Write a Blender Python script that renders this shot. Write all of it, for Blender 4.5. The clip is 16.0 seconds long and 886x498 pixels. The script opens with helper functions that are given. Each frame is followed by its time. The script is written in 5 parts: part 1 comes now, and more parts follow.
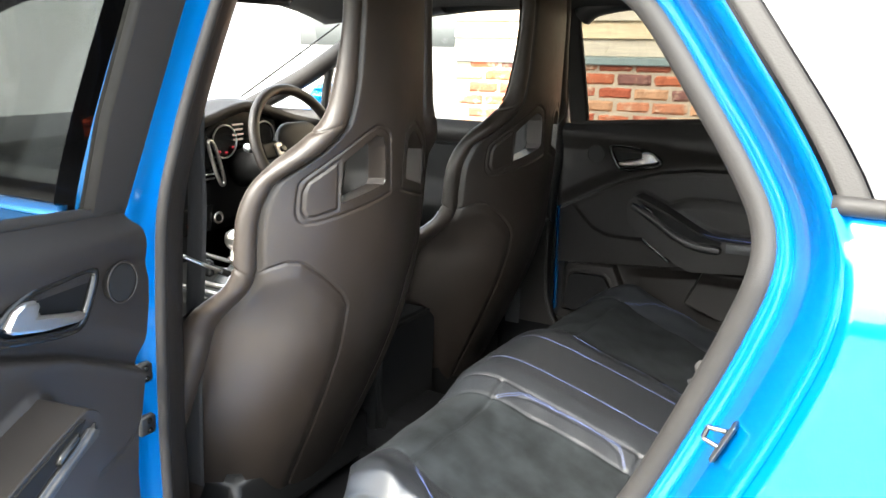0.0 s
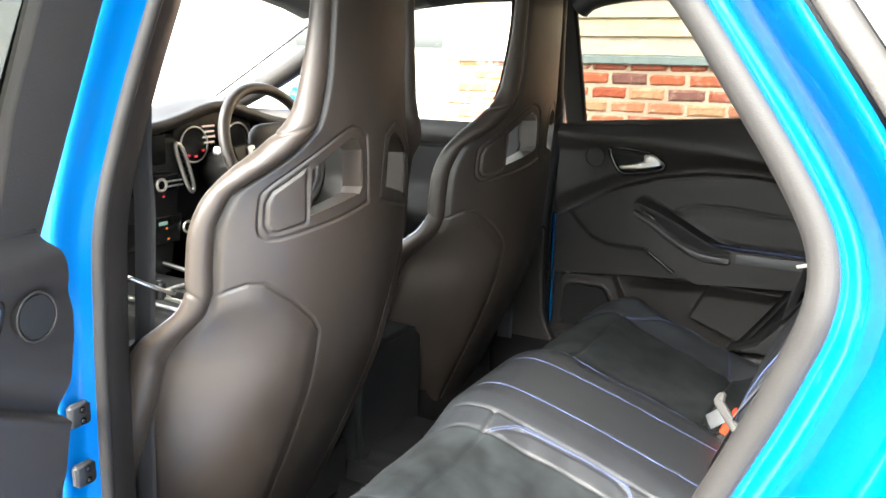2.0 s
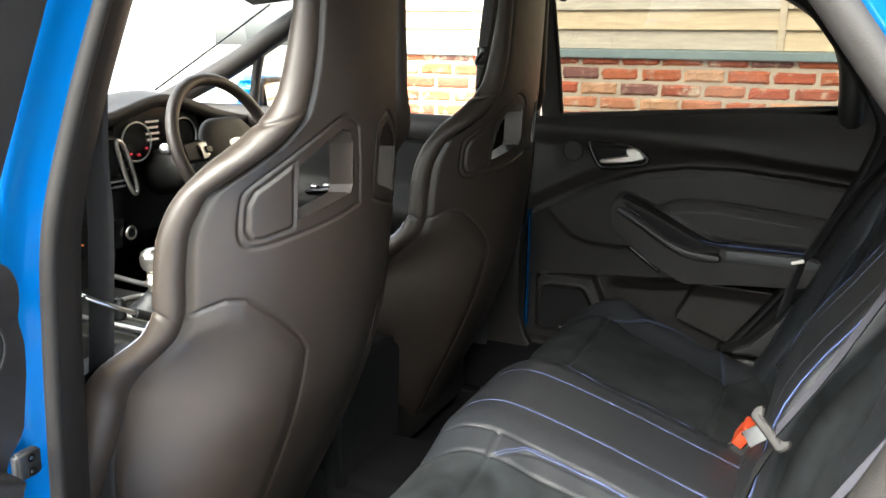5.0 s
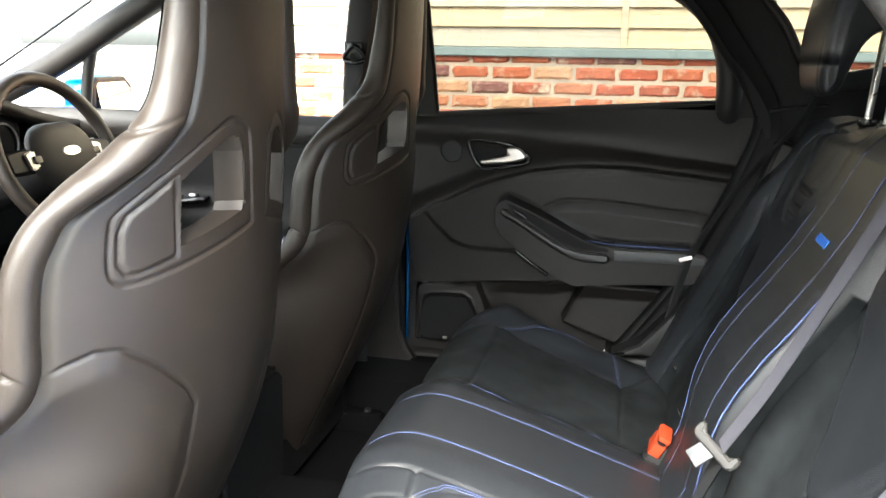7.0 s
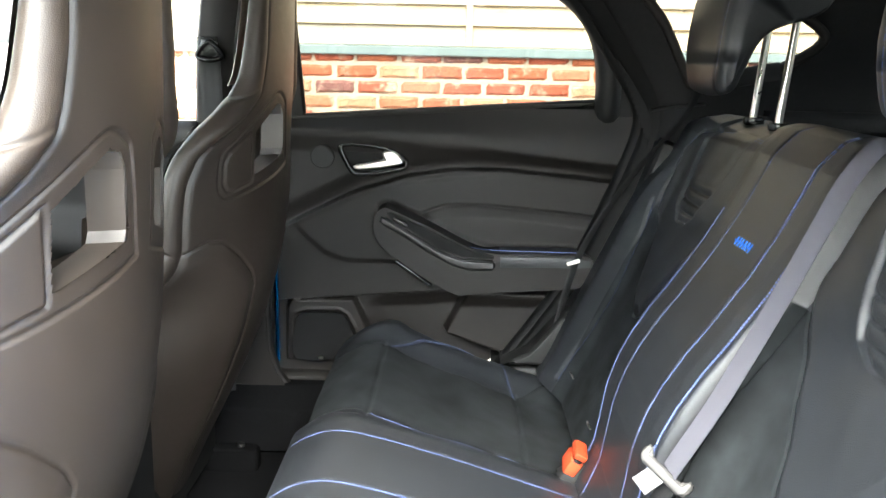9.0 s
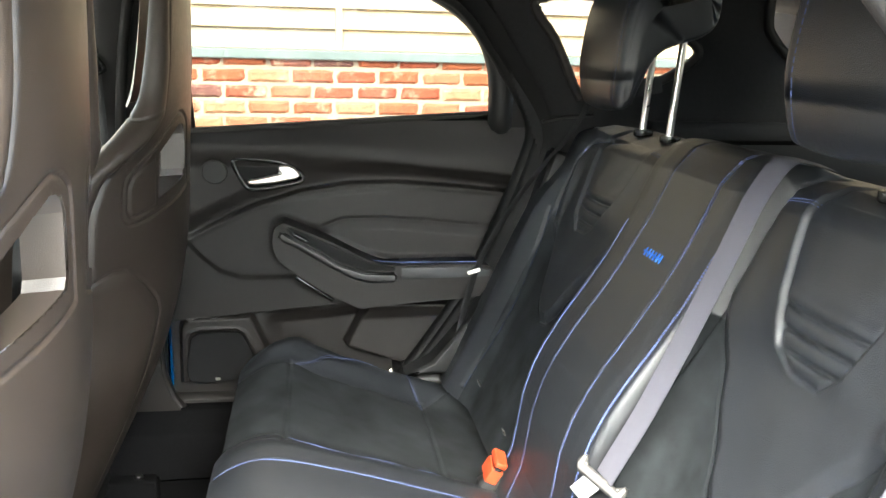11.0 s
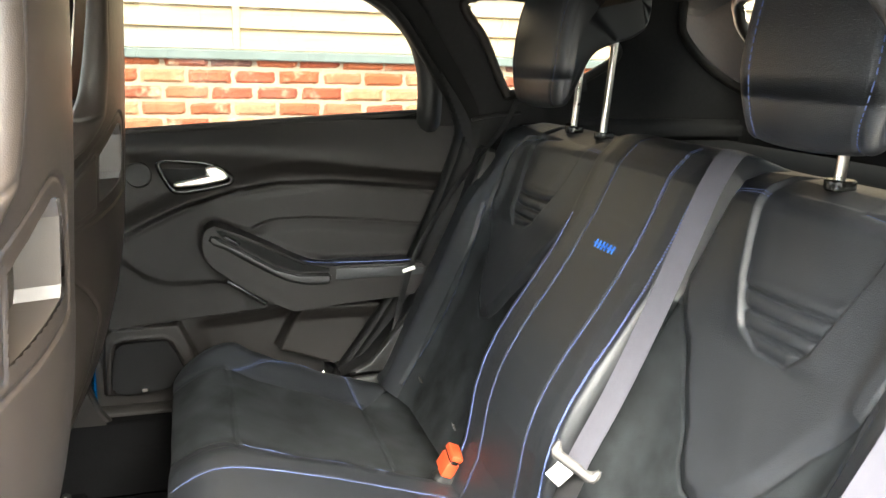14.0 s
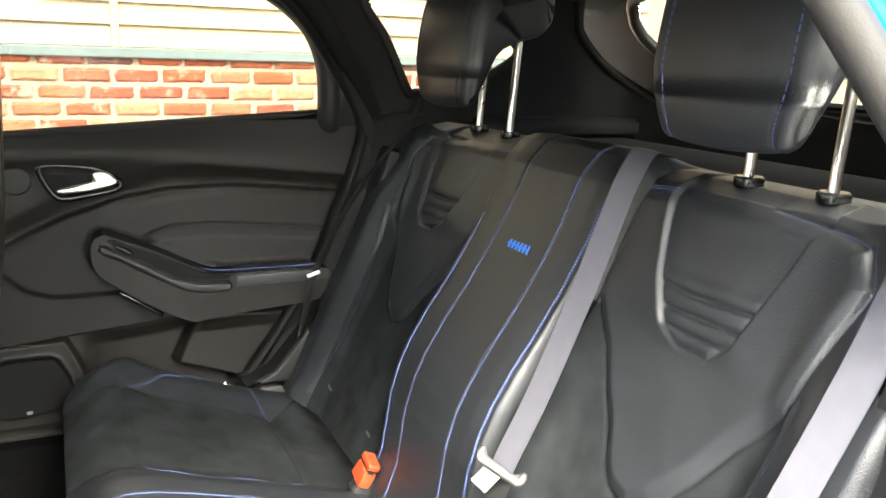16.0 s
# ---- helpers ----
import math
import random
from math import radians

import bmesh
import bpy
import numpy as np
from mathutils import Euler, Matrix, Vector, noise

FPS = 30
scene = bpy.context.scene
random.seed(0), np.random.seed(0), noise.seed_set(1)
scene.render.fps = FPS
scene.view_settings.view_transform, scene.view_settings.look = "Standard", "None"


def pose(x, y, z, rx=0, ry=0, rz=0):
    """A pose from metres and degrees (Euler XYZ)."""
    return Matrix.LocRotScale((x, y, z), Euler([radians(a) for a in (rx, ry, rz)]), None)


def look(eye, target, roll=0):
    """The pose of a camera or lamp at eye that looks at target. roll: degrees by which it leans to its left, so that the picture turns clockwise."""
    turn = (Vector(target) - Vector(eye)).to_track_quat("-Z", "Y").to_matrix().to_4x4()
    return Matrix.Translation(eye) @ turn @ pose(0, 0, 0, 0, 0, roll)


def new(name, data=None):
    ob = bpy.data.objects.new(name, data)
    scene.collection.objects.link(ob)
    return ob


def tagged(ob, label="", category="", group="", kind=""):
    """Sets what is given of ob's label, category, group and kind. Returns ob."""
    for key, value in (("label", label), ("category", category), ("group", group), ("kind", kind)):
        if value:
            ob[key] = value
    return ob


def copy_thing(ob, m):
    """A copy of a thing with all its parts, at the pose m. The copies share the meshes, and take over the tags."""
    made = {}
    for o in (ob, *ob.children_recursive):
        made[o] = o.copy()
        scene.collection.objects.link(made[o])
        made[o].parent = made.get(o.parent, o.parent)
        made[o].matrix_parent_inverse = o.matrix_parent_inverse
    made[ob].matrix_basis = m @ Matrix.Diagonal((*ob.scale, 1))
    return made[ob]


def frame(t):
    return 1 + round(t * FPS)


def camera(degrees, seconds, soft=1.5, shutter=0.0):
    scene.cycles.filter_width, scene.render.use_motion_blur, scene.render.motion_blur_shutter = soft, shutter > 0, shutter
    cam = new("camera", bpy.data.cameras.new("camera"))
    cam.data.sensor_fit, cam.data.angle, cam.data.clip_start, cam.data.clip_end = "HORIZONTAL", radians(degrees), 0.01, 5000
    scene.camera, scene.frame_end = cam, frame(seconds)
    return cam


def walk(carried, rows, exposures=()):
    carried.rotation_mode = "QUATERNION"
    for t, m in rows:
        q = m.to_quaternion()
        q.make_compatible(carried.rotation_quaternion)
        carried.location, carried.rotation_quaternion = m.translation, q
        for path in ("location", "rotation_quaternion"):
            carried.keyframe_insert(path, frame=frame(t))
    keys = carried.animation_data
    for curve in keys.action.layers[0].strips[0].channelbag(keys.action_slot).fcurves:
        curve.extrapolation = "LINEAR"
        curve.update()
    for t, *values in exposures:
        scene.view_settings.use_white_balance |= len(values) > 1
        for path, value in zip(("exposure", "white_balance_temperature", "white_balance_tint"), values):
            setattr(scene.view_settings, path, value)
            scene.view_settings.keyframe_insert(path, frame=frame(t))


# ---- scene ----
cam = camera(56.5, 16.0)
PATH = [
    (0, (0.865, -1.641, 1.238), (-0.11, 0.039, 0.762), 1.0),
    (0.5, (0.838, -1.597, 1.226), (-0.129, 0.089, 0.756), 0.9),
    (1, (0.815, -1.552, 1.219), (-0.149, 0.136, 0.748), 0.8),
    (1.5, (0.798, -1.514, 1.226), (-0.161, 0.175, 0.749), 1.1),
    (2, (0.781, -1.478, 1.221), (-0.174, 0.214, 0.748), 0.9),
    (2.5, (0.768, -1.452, 1.216), (-0.185, 0.242, 0.743), 1.0),
    (3, (0.748, -1.43, 1.207), (-0.198, 0.267, 0.735), 1.0),
    (5.5, (0.577, -1.377, 1.187), (-0.159, 0.422, 0.715), 0.9),
    (6, (0.545, -1.356, 1.181), (-0.102, 0.478, 0.712), 0.9),
    (6.5, (0.506, -1.321, 1.177), (-0.04, 0.545, 0.709), 0.9),
    (7, (0.461, -1.277, 1.178), (0.023, 0.618, 0.709), 0.9),
    (7.5, (0.419, -1.231, 1.178), (0.091, 0.685, 0.709), 1.0),
    (8, (0.381, -1.194, 1.173), (0.156, 0.737, 0.706), 1.0),
    (8.5, (0.349, -1.17, 1.171), (0.219, 0.771, 0.704), 1.1),
    (9, (0.328, -1.156, 1.173), (0.296, 0.789, 0.708), 1.2),
    (9.5, (0.309, -1.146, 1.182), (0.38, 0.798, 0.716), 1.2),
    (10, (0.284, -1.143, 1.192), (0.462, 0.794, 0.726), 1.3),
    (12.5, (0.162, -1.155, 1.213), (0.557, 0.75, 0.749), 1.6),
    (13, (0.143, -1.155, 1.212), (0.579, 0.741, 0.75), 1.7),
    (13.5, (0.127, -1.146, 1.206), (0.63, 0.735, 0.748), 1.6),
    (14, (0.118, -1.132, 1.2), (0.7, 0.726, 0.743), 1.6),
    (14.5, (0.11, -1.118, 1.196), (0.777, 0.711, 0.74), 1.7),
    (15, (0.108, -1.104, 1.195), (0.844, 0.699, 0.741), 1.7),
    (15.5, (0.103, -1.097, 1.196), (0.891, 0.685, 0.743), 1.8),
    (16, (0.095, -1.089, 1.199), (0.925, 0.674, 0.746), 1.8),
]

EXPOSURES = [(0, 3.9, 6500, 4), (1, 4.35, 6500, 4), (2, 4.5, 6500, 4), (3, 4.4, 6500, 4), (5.4, 3.7, 6550, 3), (7, 4.25, 6400, 3), (9, 4.95, 6250, 2), (9.5, 5.15, 6200, 2), (10.2, 5.1, 6300, 2), (12.5, 5.05, 6750, 3), (14, 4.95, 6800, 3), (16, 4.95, 6850, 3)]
walk(cam, [(t, look(eye, target, roll)) for t, eye, target, roll in PATH], EXPOSURES)

# ---- light: bright overcast sky ----
world = bpy.data.worlds.new("overcast")
scene.world = world
world.use_nodes = True
wn = world.node_tree.nodes
sky = wn.new("ShaderNodeTexSky")
sky.sky_type, sky.sun_disc = "NISHITA", False
sky.sun_elevation, sky.sun_rotation = radians(48), radians(200)
sky.dust_density, sky.air_density = 4.0, 1.0
soft_sky = wn.new("ShaderNodeHueSaturation")
soft_sky.inputs["Saturation"].default_value = 0.4
world.node_tree.links.new(sky.outputs[0], soft_sky.inputs["Color"])
world.node_tree.links.new(soft_sky.outputs[0], wn["Background"].inputs[0])
wn["Background"].inputs[1].default_value = 0.12
sun_data = bpy.data.lights.new("sun", "SUN")
sun_data.energy, sun_data.angle, sun_data.color = 1.1, radians(38), (1.0, 0.94, 0.86)
sun = new("sun", sun_data)
sun.matrix_world = look((0, 0, 0), (-0.08, 0.72, -0.69))


# ---- materials ----
def material(name, base, rough=0.5, var=0.15, scale=30.0, bump=0.15, grain=600.0, metal=0.0, coat=0.0, spec=0.5, stain=4.0):
    """Base colour with two scales of variation, uneven roughness and fine relief."""
    m = bpy.data.materials.new(name)
    m.use_nodes = True
    nt, n = m.node_tree, m.node_tree.nodes
    b = n["Principled BSDF"]
    co = n.new("ShaderNodeTexCoord")

    def noise(s, detail=4):
        t = n.new("ShaderNodeTexNoise")
        t.inputs["Scale"].default_value, t.inputs["Detail"].default_value = s, detail
        nt.links.new(co.outputs["Object"], t.inputs["Vector"])
        return t.outputs["Fac"]

    def maths(op, a, c):
        k = n.new("ShaderNodeMath")
        k.operation = op
        for i, v in enumerate((a, c)):
            if isinstance(v, (int, float)):
                k.inputs[i].default_value = v
            else:
                nt.links.new(v, k.inputs[i])
        return k.outputs[0]
    both = maths("ADD", maths("MULTIPLY", noise(scale), 0.5), maths("MULTIPLY", noise(stain, 2), 0.5))
    ramp = n.new("ShaderNodeMixRGB")
    ramp.inputs[1].default_value = (*[c * (1 - var) for c in base], 1)
    ramp.inputs[2].default_value = (*[min(1, c * (1 + var)) for c in base], 1)
    nt.links.new(maths("MULTIPLY", maths("SUBTRACT", both, 0.3), 2.5), ramp.inputs[0])
    nt.links.new(ramp.outputs[0], b.inputs["Base Color"])
    nt.links.new(maths("ADD", maths("MULTIPLY", both, 0.16), rough - 0.08), b.inputs["Roughness"])
    b.inputs["Metallic"].default_value = metal
    b.inputs["Specular IOR Level"].default_value = spec
    b.inputs["Coat Weight"].default_value = coat
    b.inputs["Coat Roughness"].default_value = 0.04
    if bump:
        bp = n.new("ShaderNodeBump")
        bp.inputs["Strength"].default_value, bp.inputs["Distance"].default_value = bump, 0.001
        nt.links.new(noise(grain, 2), bp.inputs["Height"])
        nt.links.new(bp.outputs[0], b.inputs["Normal"])
    return m


LEATHER = material("black_leather", (0.0140, 0.0154, 0.0182), 0.39, 0.25, 40, 0.55, 650, spec=0.7)
LEATHER_PLAIN = material("smooth_leather", (0.0290, 0.0222, 0.0178), 0.46, 0.15, 30, 0.3, 800, spec=0.5)
SUEDE = material("black_suede", (0.0125, 0.0144, 0.0158), 0.95, 0.7, 26, 0.5, 700, spec=0.15, stain=12)
SHELL = material("seat_shell_plastic", (0.0225, 0.0170, 0.0136), 0.38, 0.16, 30, 0.35, 1300, spec=0.65)
TRIM = material("door_trim_plastic", (0.0122, 0.0101, 0.0090), 0.52, 0.14, 30, 0.4, 1300, spec=0.4)
TRIM_DARK = material("dark_trim_plastic", (0.008, 0.008, 0.008), 0.5, 0.12, 30, 0.25, 1300)
GLOSS_BLACK = material("gloss_black_plastic", (0.010, 0.010, 0.010), 0.22, 0.1, 30, 0.05, 900)
CARPET = material("black_carpet", (0.006, 0.006, 0.0065), 0.98, 0.4, 160, 0.9, 900, spec=0.05)
LINING = material("charcoal_headlining", (0.022, 0.022, 0.023), 0.95, 0.2, 120, 0.4, 900, spec=0.15)
RUBBER = material("black_rubber_seal", (0.0185, 0.0168, 0.0157), 0.60, 0.12, 40, 0.25, 500, spec=0.28)
PAINT = material("metallic_blue_paint", (0.001, 0.185, 0.60), 0.26, 0.03, 8, 0.0, 900, metal=0.65, coat=1.0)
for _link in list(PAINT.node_tree.links):
    if _link.to_socket.name == "Roughness":
        PAINT.node_tree.links.remove(_link)
PAINT.node_tree.nodes["Principled BSDF"].inputs["Roughness"].default_value = 0.27
GREY_RIM = material("satin_grip_plastic", (0.020, 0.0195, 0.0195), 0.36, 0.1, 40, 0.2, 1200, spec=0.6)
# near-black plastic for parts whose shade is put into the colour
SHADE_BLACK = material("shade_black_plastic", (0.004, 0.004, 0.004), 0.6, 0.1, 40, 0.1, 900, spec=0.2)
GRID = material("speaker_mesh", (0.006, 0.006, 0.0065), 0.75, 0.2, 300, 1.0, 700, spec=0.25)
CHROME = material("brushed_chrome", (0.84, 0.80, 0.75), 0.30, 0.05, 60, 0.04, 900, metal=1.0)
LETTER_BLUE = material("bright_blue_thread", (0.03, 0.16, 0.62), 0.7, 0.15, 60, 0.1, 900)
GREY_PLASTIC = material("grey_belt_plastic", (0.045, 0.043, 0.042), 0.55, 0.1, 60, 0.1, 900, spec=0.3)
SATIN = material("satin_silver", (0.55, 0.55, 0.55), 0.34, 0.06, 60, 0.05, 900, metal=1.0)
SEAM = material("pale_seam_thread", (0.30, 0.31, 0.38), 0.7, 0.15, 60, 0.1, 900)
THREAD = material("blue_thread", (0.11, 0.15, 0.34), 0.8, 0.15, 60, 0.1, 900, spec=0.2)
WEB = material("grey_belt_webbing", (0.098, 0.096, 0.116), 0.6, 0.12, 60, 0.5, 1400)
WEB_BLACK = material("black_belt_webbing", (0.018, 0.018, 0.019), 0.6, 0.12, 60, 0.4, 1400)
RED = material("red_buckle_plastic", (0.36, 0.045, 0.015), 0.5, 0.1, 60, 0.05, 900, spec=0.3)
STEEL = material("zinc_steel", (0.16, 0.16, 0.158), 0.42, 0.2, 60, 0.05, 900, metal=1.0)
TARMAC = material("pale_gravel_drive", (0.34, 0.32, 0.285), 0.95, 0.25, 60, 0.8, 90, stain=0.6)
LEDGE = material("painted_grey_green_flashing", (0.20, 0.245, 0.24), 0.5, 0.15, 20, 0.1, 300, stain=3)
MORTAR = material("pale_mortar", (0.46, 0.37, 0.28), 0.95, 0.2, 60, 0.8, 300)


def random_material(name, colours, rough, grain_stretch=(1, 1, 1), bump=0.6, scale=14.0, detail_var=0.45):
    """Colour picked piece by piece along a row of colours, with blotches on top."""
    m = bpy.data.materials.new(name)
    m.use_nodes = True
    nt, n = m.node_tree, m.node_tree.nodes
    b = n["Principled BSDF"]
    info = n.new("ShaderNodeObjectInfo")
    ramp = n.new("ShaderNodeValToRGB")
    ramp.color_ramp.interpolation = "CONSTANT"
    for i, c in enumerate(colours):
        e = ramp.color_ramp.elements[0] if i == 0 else ramp.color_ramp.elements.new(i / len(colours))
        e.position, e.color = i / len(colours), (*c, 1)
    nt.links.new(info.outputs["Random"], ramp.inputs[0])
    co = n.new("ShaderNodeTexCoord")
    mp = n.new("ShaderNodeMapping")
    mp.inputs["Scale"].default_value = grain_stretch
    off = n.new("ShaderNodeVectorMath")
    off.operation = "ADD"
    nt.links.new(co.outputs["Object"], off.inputs[0])
    spread = n.new("ShaderNodeMath")
    spread.operation, spread.inputs[1].default_value = "MULTIPLY", 37.0
    nt.links.new(info.outputs["Random"], spread.inputs[0])
    nt.links.new(spread.outputs[0], off.inputs[1])
    nt.links.new(off.outputs[0], mp.inputs[0])
    t1, t2 = n.new("ShaderNodeTexNoise"), n.new("ShaderNodeTexNoise")
    t1.inputs["Scale"].default_value, t1.inputs["Detail"].default_value = scale, 6
    t2.inputs["Scale"].default_value, t2.inputs["Detail"].default_value = scale * 7, 4
    nt.links.new(mp.outputs[0], t1.inputs[0])
    nt.links.new(mp.outputs[0], t2.inputs[0])
    mix = n.new("ShaderNodeMixRGB")
    mix.blend_type, mix.inputs[0].default_value = "OVERLAY", detail_var
    nt.links.new(ramp.outputs[0], mix.inputs[1])
    nt.links.new(t1.outputs["Fac"], mix.inputs[2])
    mix2 = n.new("ShaderNodeMixRGB")
    mix2.blend_type, mix2.inputs[0].default_value = "OVERLAY", detail_var
    nt.links.new(mix.outputs[0], mix2.inputs[1])
    nt.links.new(t2.outputs["Fac"], mix2.inputs[2])
    nt.links.new(mix2.outputs[0], b.inputs["Base Color"])
    b.inputs["Roughness"].default_value = rough
    bp = n.new("ShaderNodeBump")
    bp.inputs["Strength"].default_value, bp.inputs["Distance"].default_value = bump, 0.006
    nt.links.new(t1.outputs["Fac"], bp.inputs["Height"])
    nt.links.new(bp.outputs[0], b.inputs["Normal"])
    return m


BRICK = random_material("handmade_brick", [(0.36, 0.085, 0.042), (0.42, 0.12, 0.055), (0.44, 0.17, 0.09), (0.33, 0.09, 0.05), (0.47, 0.25, 0.14), (0.42, 0.12, 0.05), (0.20, 0.085, 0.07), (0.40, 0.11, 0.05)], 0.9, bump=0.9)
# pale limewash left on the bricks
_bn, _bl = BRICK.node_tree.nodes, BRICK.node_tree.links
_bsdf = _bn["Principled BSDF"]
_from = _bsdf.inputs["Base Color"].links[0].from_socket
_noise = _bn.new("ShaderNodeTexNoise")
_noise.inputs["Scale"].default_value, _noise.inputs["Detail"].default_value = 11.0, 8
_noise.inputs["Roughness"].default_value = 0.65
_bl.new([n for n in _bn if n.type == "MAPPING"][0].outputs[0], _noise.inputs["Vector"])
_wash = _bn.new("ShaderNodeMapRange")
_wash.inputs["From Min"].default_value, _wash.inputs["From Max"].default_value = 0.54, 0.70
_bl.new(_noise.outputs["Fac"], _wash.inputs["Value"])
_mixw = _bn.new("ShaderNodeMixRGB")
_mixw.inputs[2].default_value = (0.58, 0.46, 0.33, 1)
_bl.new(_wash.outputs[0], _mixw.inputs[0])
_bl.new(_from, _mixw.inputs[1])
_bl.new(_mixw.outputs[0], _bsdf.inputs["Base Color"])
BOARD = random_material("weathered_larch_board", [(0.50, 0.41, 0.30), (0.55, 0.44, 0.31), (0.58, 0.45, 0.29), (0.48, 0.41, 0.32)], 0.8, (1.2, 6, 14), 0.3, 5.0, 0.4)


def glass_material(name, tint):
    m = bpy.data.materials.new(name)
    m.use_nodes = True
    nt, n = m.node_tree, m.node_tree.nodes
    clear, gloss, mix = n.new("ShaderNodeBsdfTransparent"), n.new("ShaderNodeBsdfGlossy"), n.new("ShaderNodeMixShader")
    clear.inputs[0].default_value = (*tint, 1)
    gloss.inputs["Roughness"].default_value = 0.02
    fr = n.new("ShaderNodeFresnel")
    fr.inputs[0].default_value = 1.45
    nt.links.new(fr.outputs[0], mix.inputs[0])
    nt.links.new(clear.outputs[0], mix.inputs[1])
    nt.links.new(gloss.outputs[0], mix.inputs[2])
    nt.links.new(mix.outputs[0], n["Material Output"].inputs[0])
    return m


GLASS = glass_material("clear_car_glass", (0.72, 0.745, 0.735))
PRIVACY = glass_material("dark_privacy_glass", (0.134, 0.138, 0.131))


# ---- mesh helpers ----
def thing(name, label, category, group="", kind=""):
    return tagged(new(name), label, category, group, kind)


def part(name, data, mat, parent, label="", smooth=True):
    """One mesh object under a thing or a part, from a bmesh or from (verts, faces)."""
    me = bpy.data.meshes.new(name)
    hard = isinstance(data, bmesh.types.BMesh)
    if hard:
        data.to_mesh(me)
        data.free()
    else:
        v, f = data
        me.from_pydata([tuple(map(float, p)) for p in v], [], [tuple(map(int, q)) for q in f])
    for m in (mat if isinstance(mat, (list, tuple)) else [mat]):
        me.materials.append(m)
    if smooth:
        me.shade_smooth()
    ob = new(name, me)
    ob.parent = parent
    if smooth and hard:
        ob.modifiers.new("even_faces", "WEIGHTED_NORMAL").keep_sharp = True
    if label:
        ob["label"] = label
    return ob


def solid(name, data, mat, label, category, group="", kind="", smooth=True):
    return tagged(part(name, data, mat, None, "", smooth), label, category, group, kind)


def ss(a, b, x):
    t = np.clip((np.asarray(x, float) - a) / (b - a), 0, 1)
    return t * t * (3 - 2 * t)


def curve(pts, n, closed=False):
    """Catmull-Rom through the points, n samples."""
    p = np.array(pts, float)
    k = len(p)
    t = np.linspace(0, k if closed else k - 1, n, endpoint=not closed)
    i = np.floor(t).astype(int)
    if closed:
        idx = [(i + d) % k for d in (-1, 0, 1, 2)]
    else:
        i = np.minimum(i, k - 2)
        idx = [np.clip(i + d, 0, k - 1) for d in (-1, 0, 1, 2)]
    f = (t - i)[:, None]
    a, b, c, d = (p[j] for j in idx)
    return 0.5 * (2 * b + (c - a) * f + (2 * a - 5 * b + 4 * c - d) * f ** 2 + (3 * b - a - 3 * c + d) * f ** 3)


def grid(fn, us, vs, thick=0.0):
    """A sheet fn(U, V) -> X, Y, Z; with thick, a closed slab that thick behind the front."""
    U, V = np.meshgrid(us, vs)
    P = np.stack(fn(U, V), -1)
    nv, nu = U.shape
    k = np.arange(nv * nu).reshape(nv, nu)
    faces = np.stack([k[:-1, :-1], k[:-1, 1:], k[1:, 1:], k[1:, :-1]], -1).reshape(-1, 4)
    verts = P.reshape(-1, 3)
    if thick:
        du, dv = np.gradient(P, axis=1), np.gradient(P, axis=0)
        N = np.cross(du, dv)
        N /= np.linalg.norm(N, axis=-1, keepdims=True) + 1e-9
        verts = np.concatenate([verts, (P - N * thick).reshape(-1, 3)])
        off = nv * nu
        ring = np.concatenate([k[0, :-1], k[:-1, -1], k[-1, :0:-1], k[:0:-1, 0]])
        nxt = np.roll(ring, -1)
        side = np.stack([nxt, ring, ring + off, nxt + off], -1)
        faces = np.concatenate([faces, faces[:, ::-1] + off, side])
    return verts, faces


def tube(pts, r, n=10, steps=0, closed=False, flat=1.0):
    """A round bar along the points; flat squeezes it along its second axis."""
    p = curve(pts, steps, closed) if steps else np.array(pts, float)
    m = len(p)
    tang = np.roll(p, -1, 0) - np.roll(p, 1, 0) if closed else np.gradient(p, axis=0)
    tang /= np.linalg.norm(tang, axis=1, keepdims=True) + 1e-12
    up = np.array([0.0, 0.0, 1.0]) if abs(tang[0][2]) < 0.9 else np.array([1.0, 0.0, 0.0])
    rr = np.broadcast_to(np.asarray(r, float), (m,))
    verts = []
    for i in range(m):
        up = up - tang[i] * (up @ tang[i])
        up /= np.linalg.norm(up) + 1e-12
        side = np.cross(tang[i], up)
        for j in range(n):
            a = 2 * math.pi * j / n
            verts.append(p[i] + rr[i] * (math.cos(a) * side + flat * math.sin(a) * up))
    faces = []
    for i in range(m if closed else m - 1):
        for j in range(n):
            a, b = i * n + j, i * n + (j + 1) % n
            c, d = ((i + 1) % m) * n + j, ((i + 1) % m) * n + (j + 1) % n
            faces.append((a, b, d, c))
    bm = bmesh.new()
    vs = [bm.verts.new(v) for v in verts]
    for f in faces:
        bm.faces.new([vs[k] for k in f])
    if not closed:
        bm.faces.new(vs[:n][::-1])
        bm.faces.new(vs[-n:])
    return bm


def prism(outline, axis, lo, hi, bevel=0.004, segments=2):
    """An outline in two axes, drawn out along the third from lo to hi, with rounded edges."""
    bm = bmesh.new()
    order = {"x": lambda a, b, c: (c, a, b), "y": lambda a, b, c: (a, c, b), "z": lambda a, b, c: (a, b, c)}[axis]
    low = [bm.verts.new(order(a, b, lo)) for a, b in outline]
    high = [bm.verts.new(order(a, b, hi)) for a, b in outline]
    bm.faces.new(low)
    bm.faces.new(high)
    k = len(outline)
    for i in range(k):
        bm.faces.new((low[i], low[(i + 1) % k], high[(i + 1) % k], high[i]))
    bmesh.ops.recalc_face_normals(bm, faces=bm.faces[:])
    if bevel:
        sharp = [e for e in bm.edges if len(e.link_faces) == 2 and e.calc_face_angle() > 0.5]
        bmesh.ops.bevel(bm, geom=sharp, offset=bevel, segments=segments, affect="EDGES", clamp_overlap=True)
    return bm


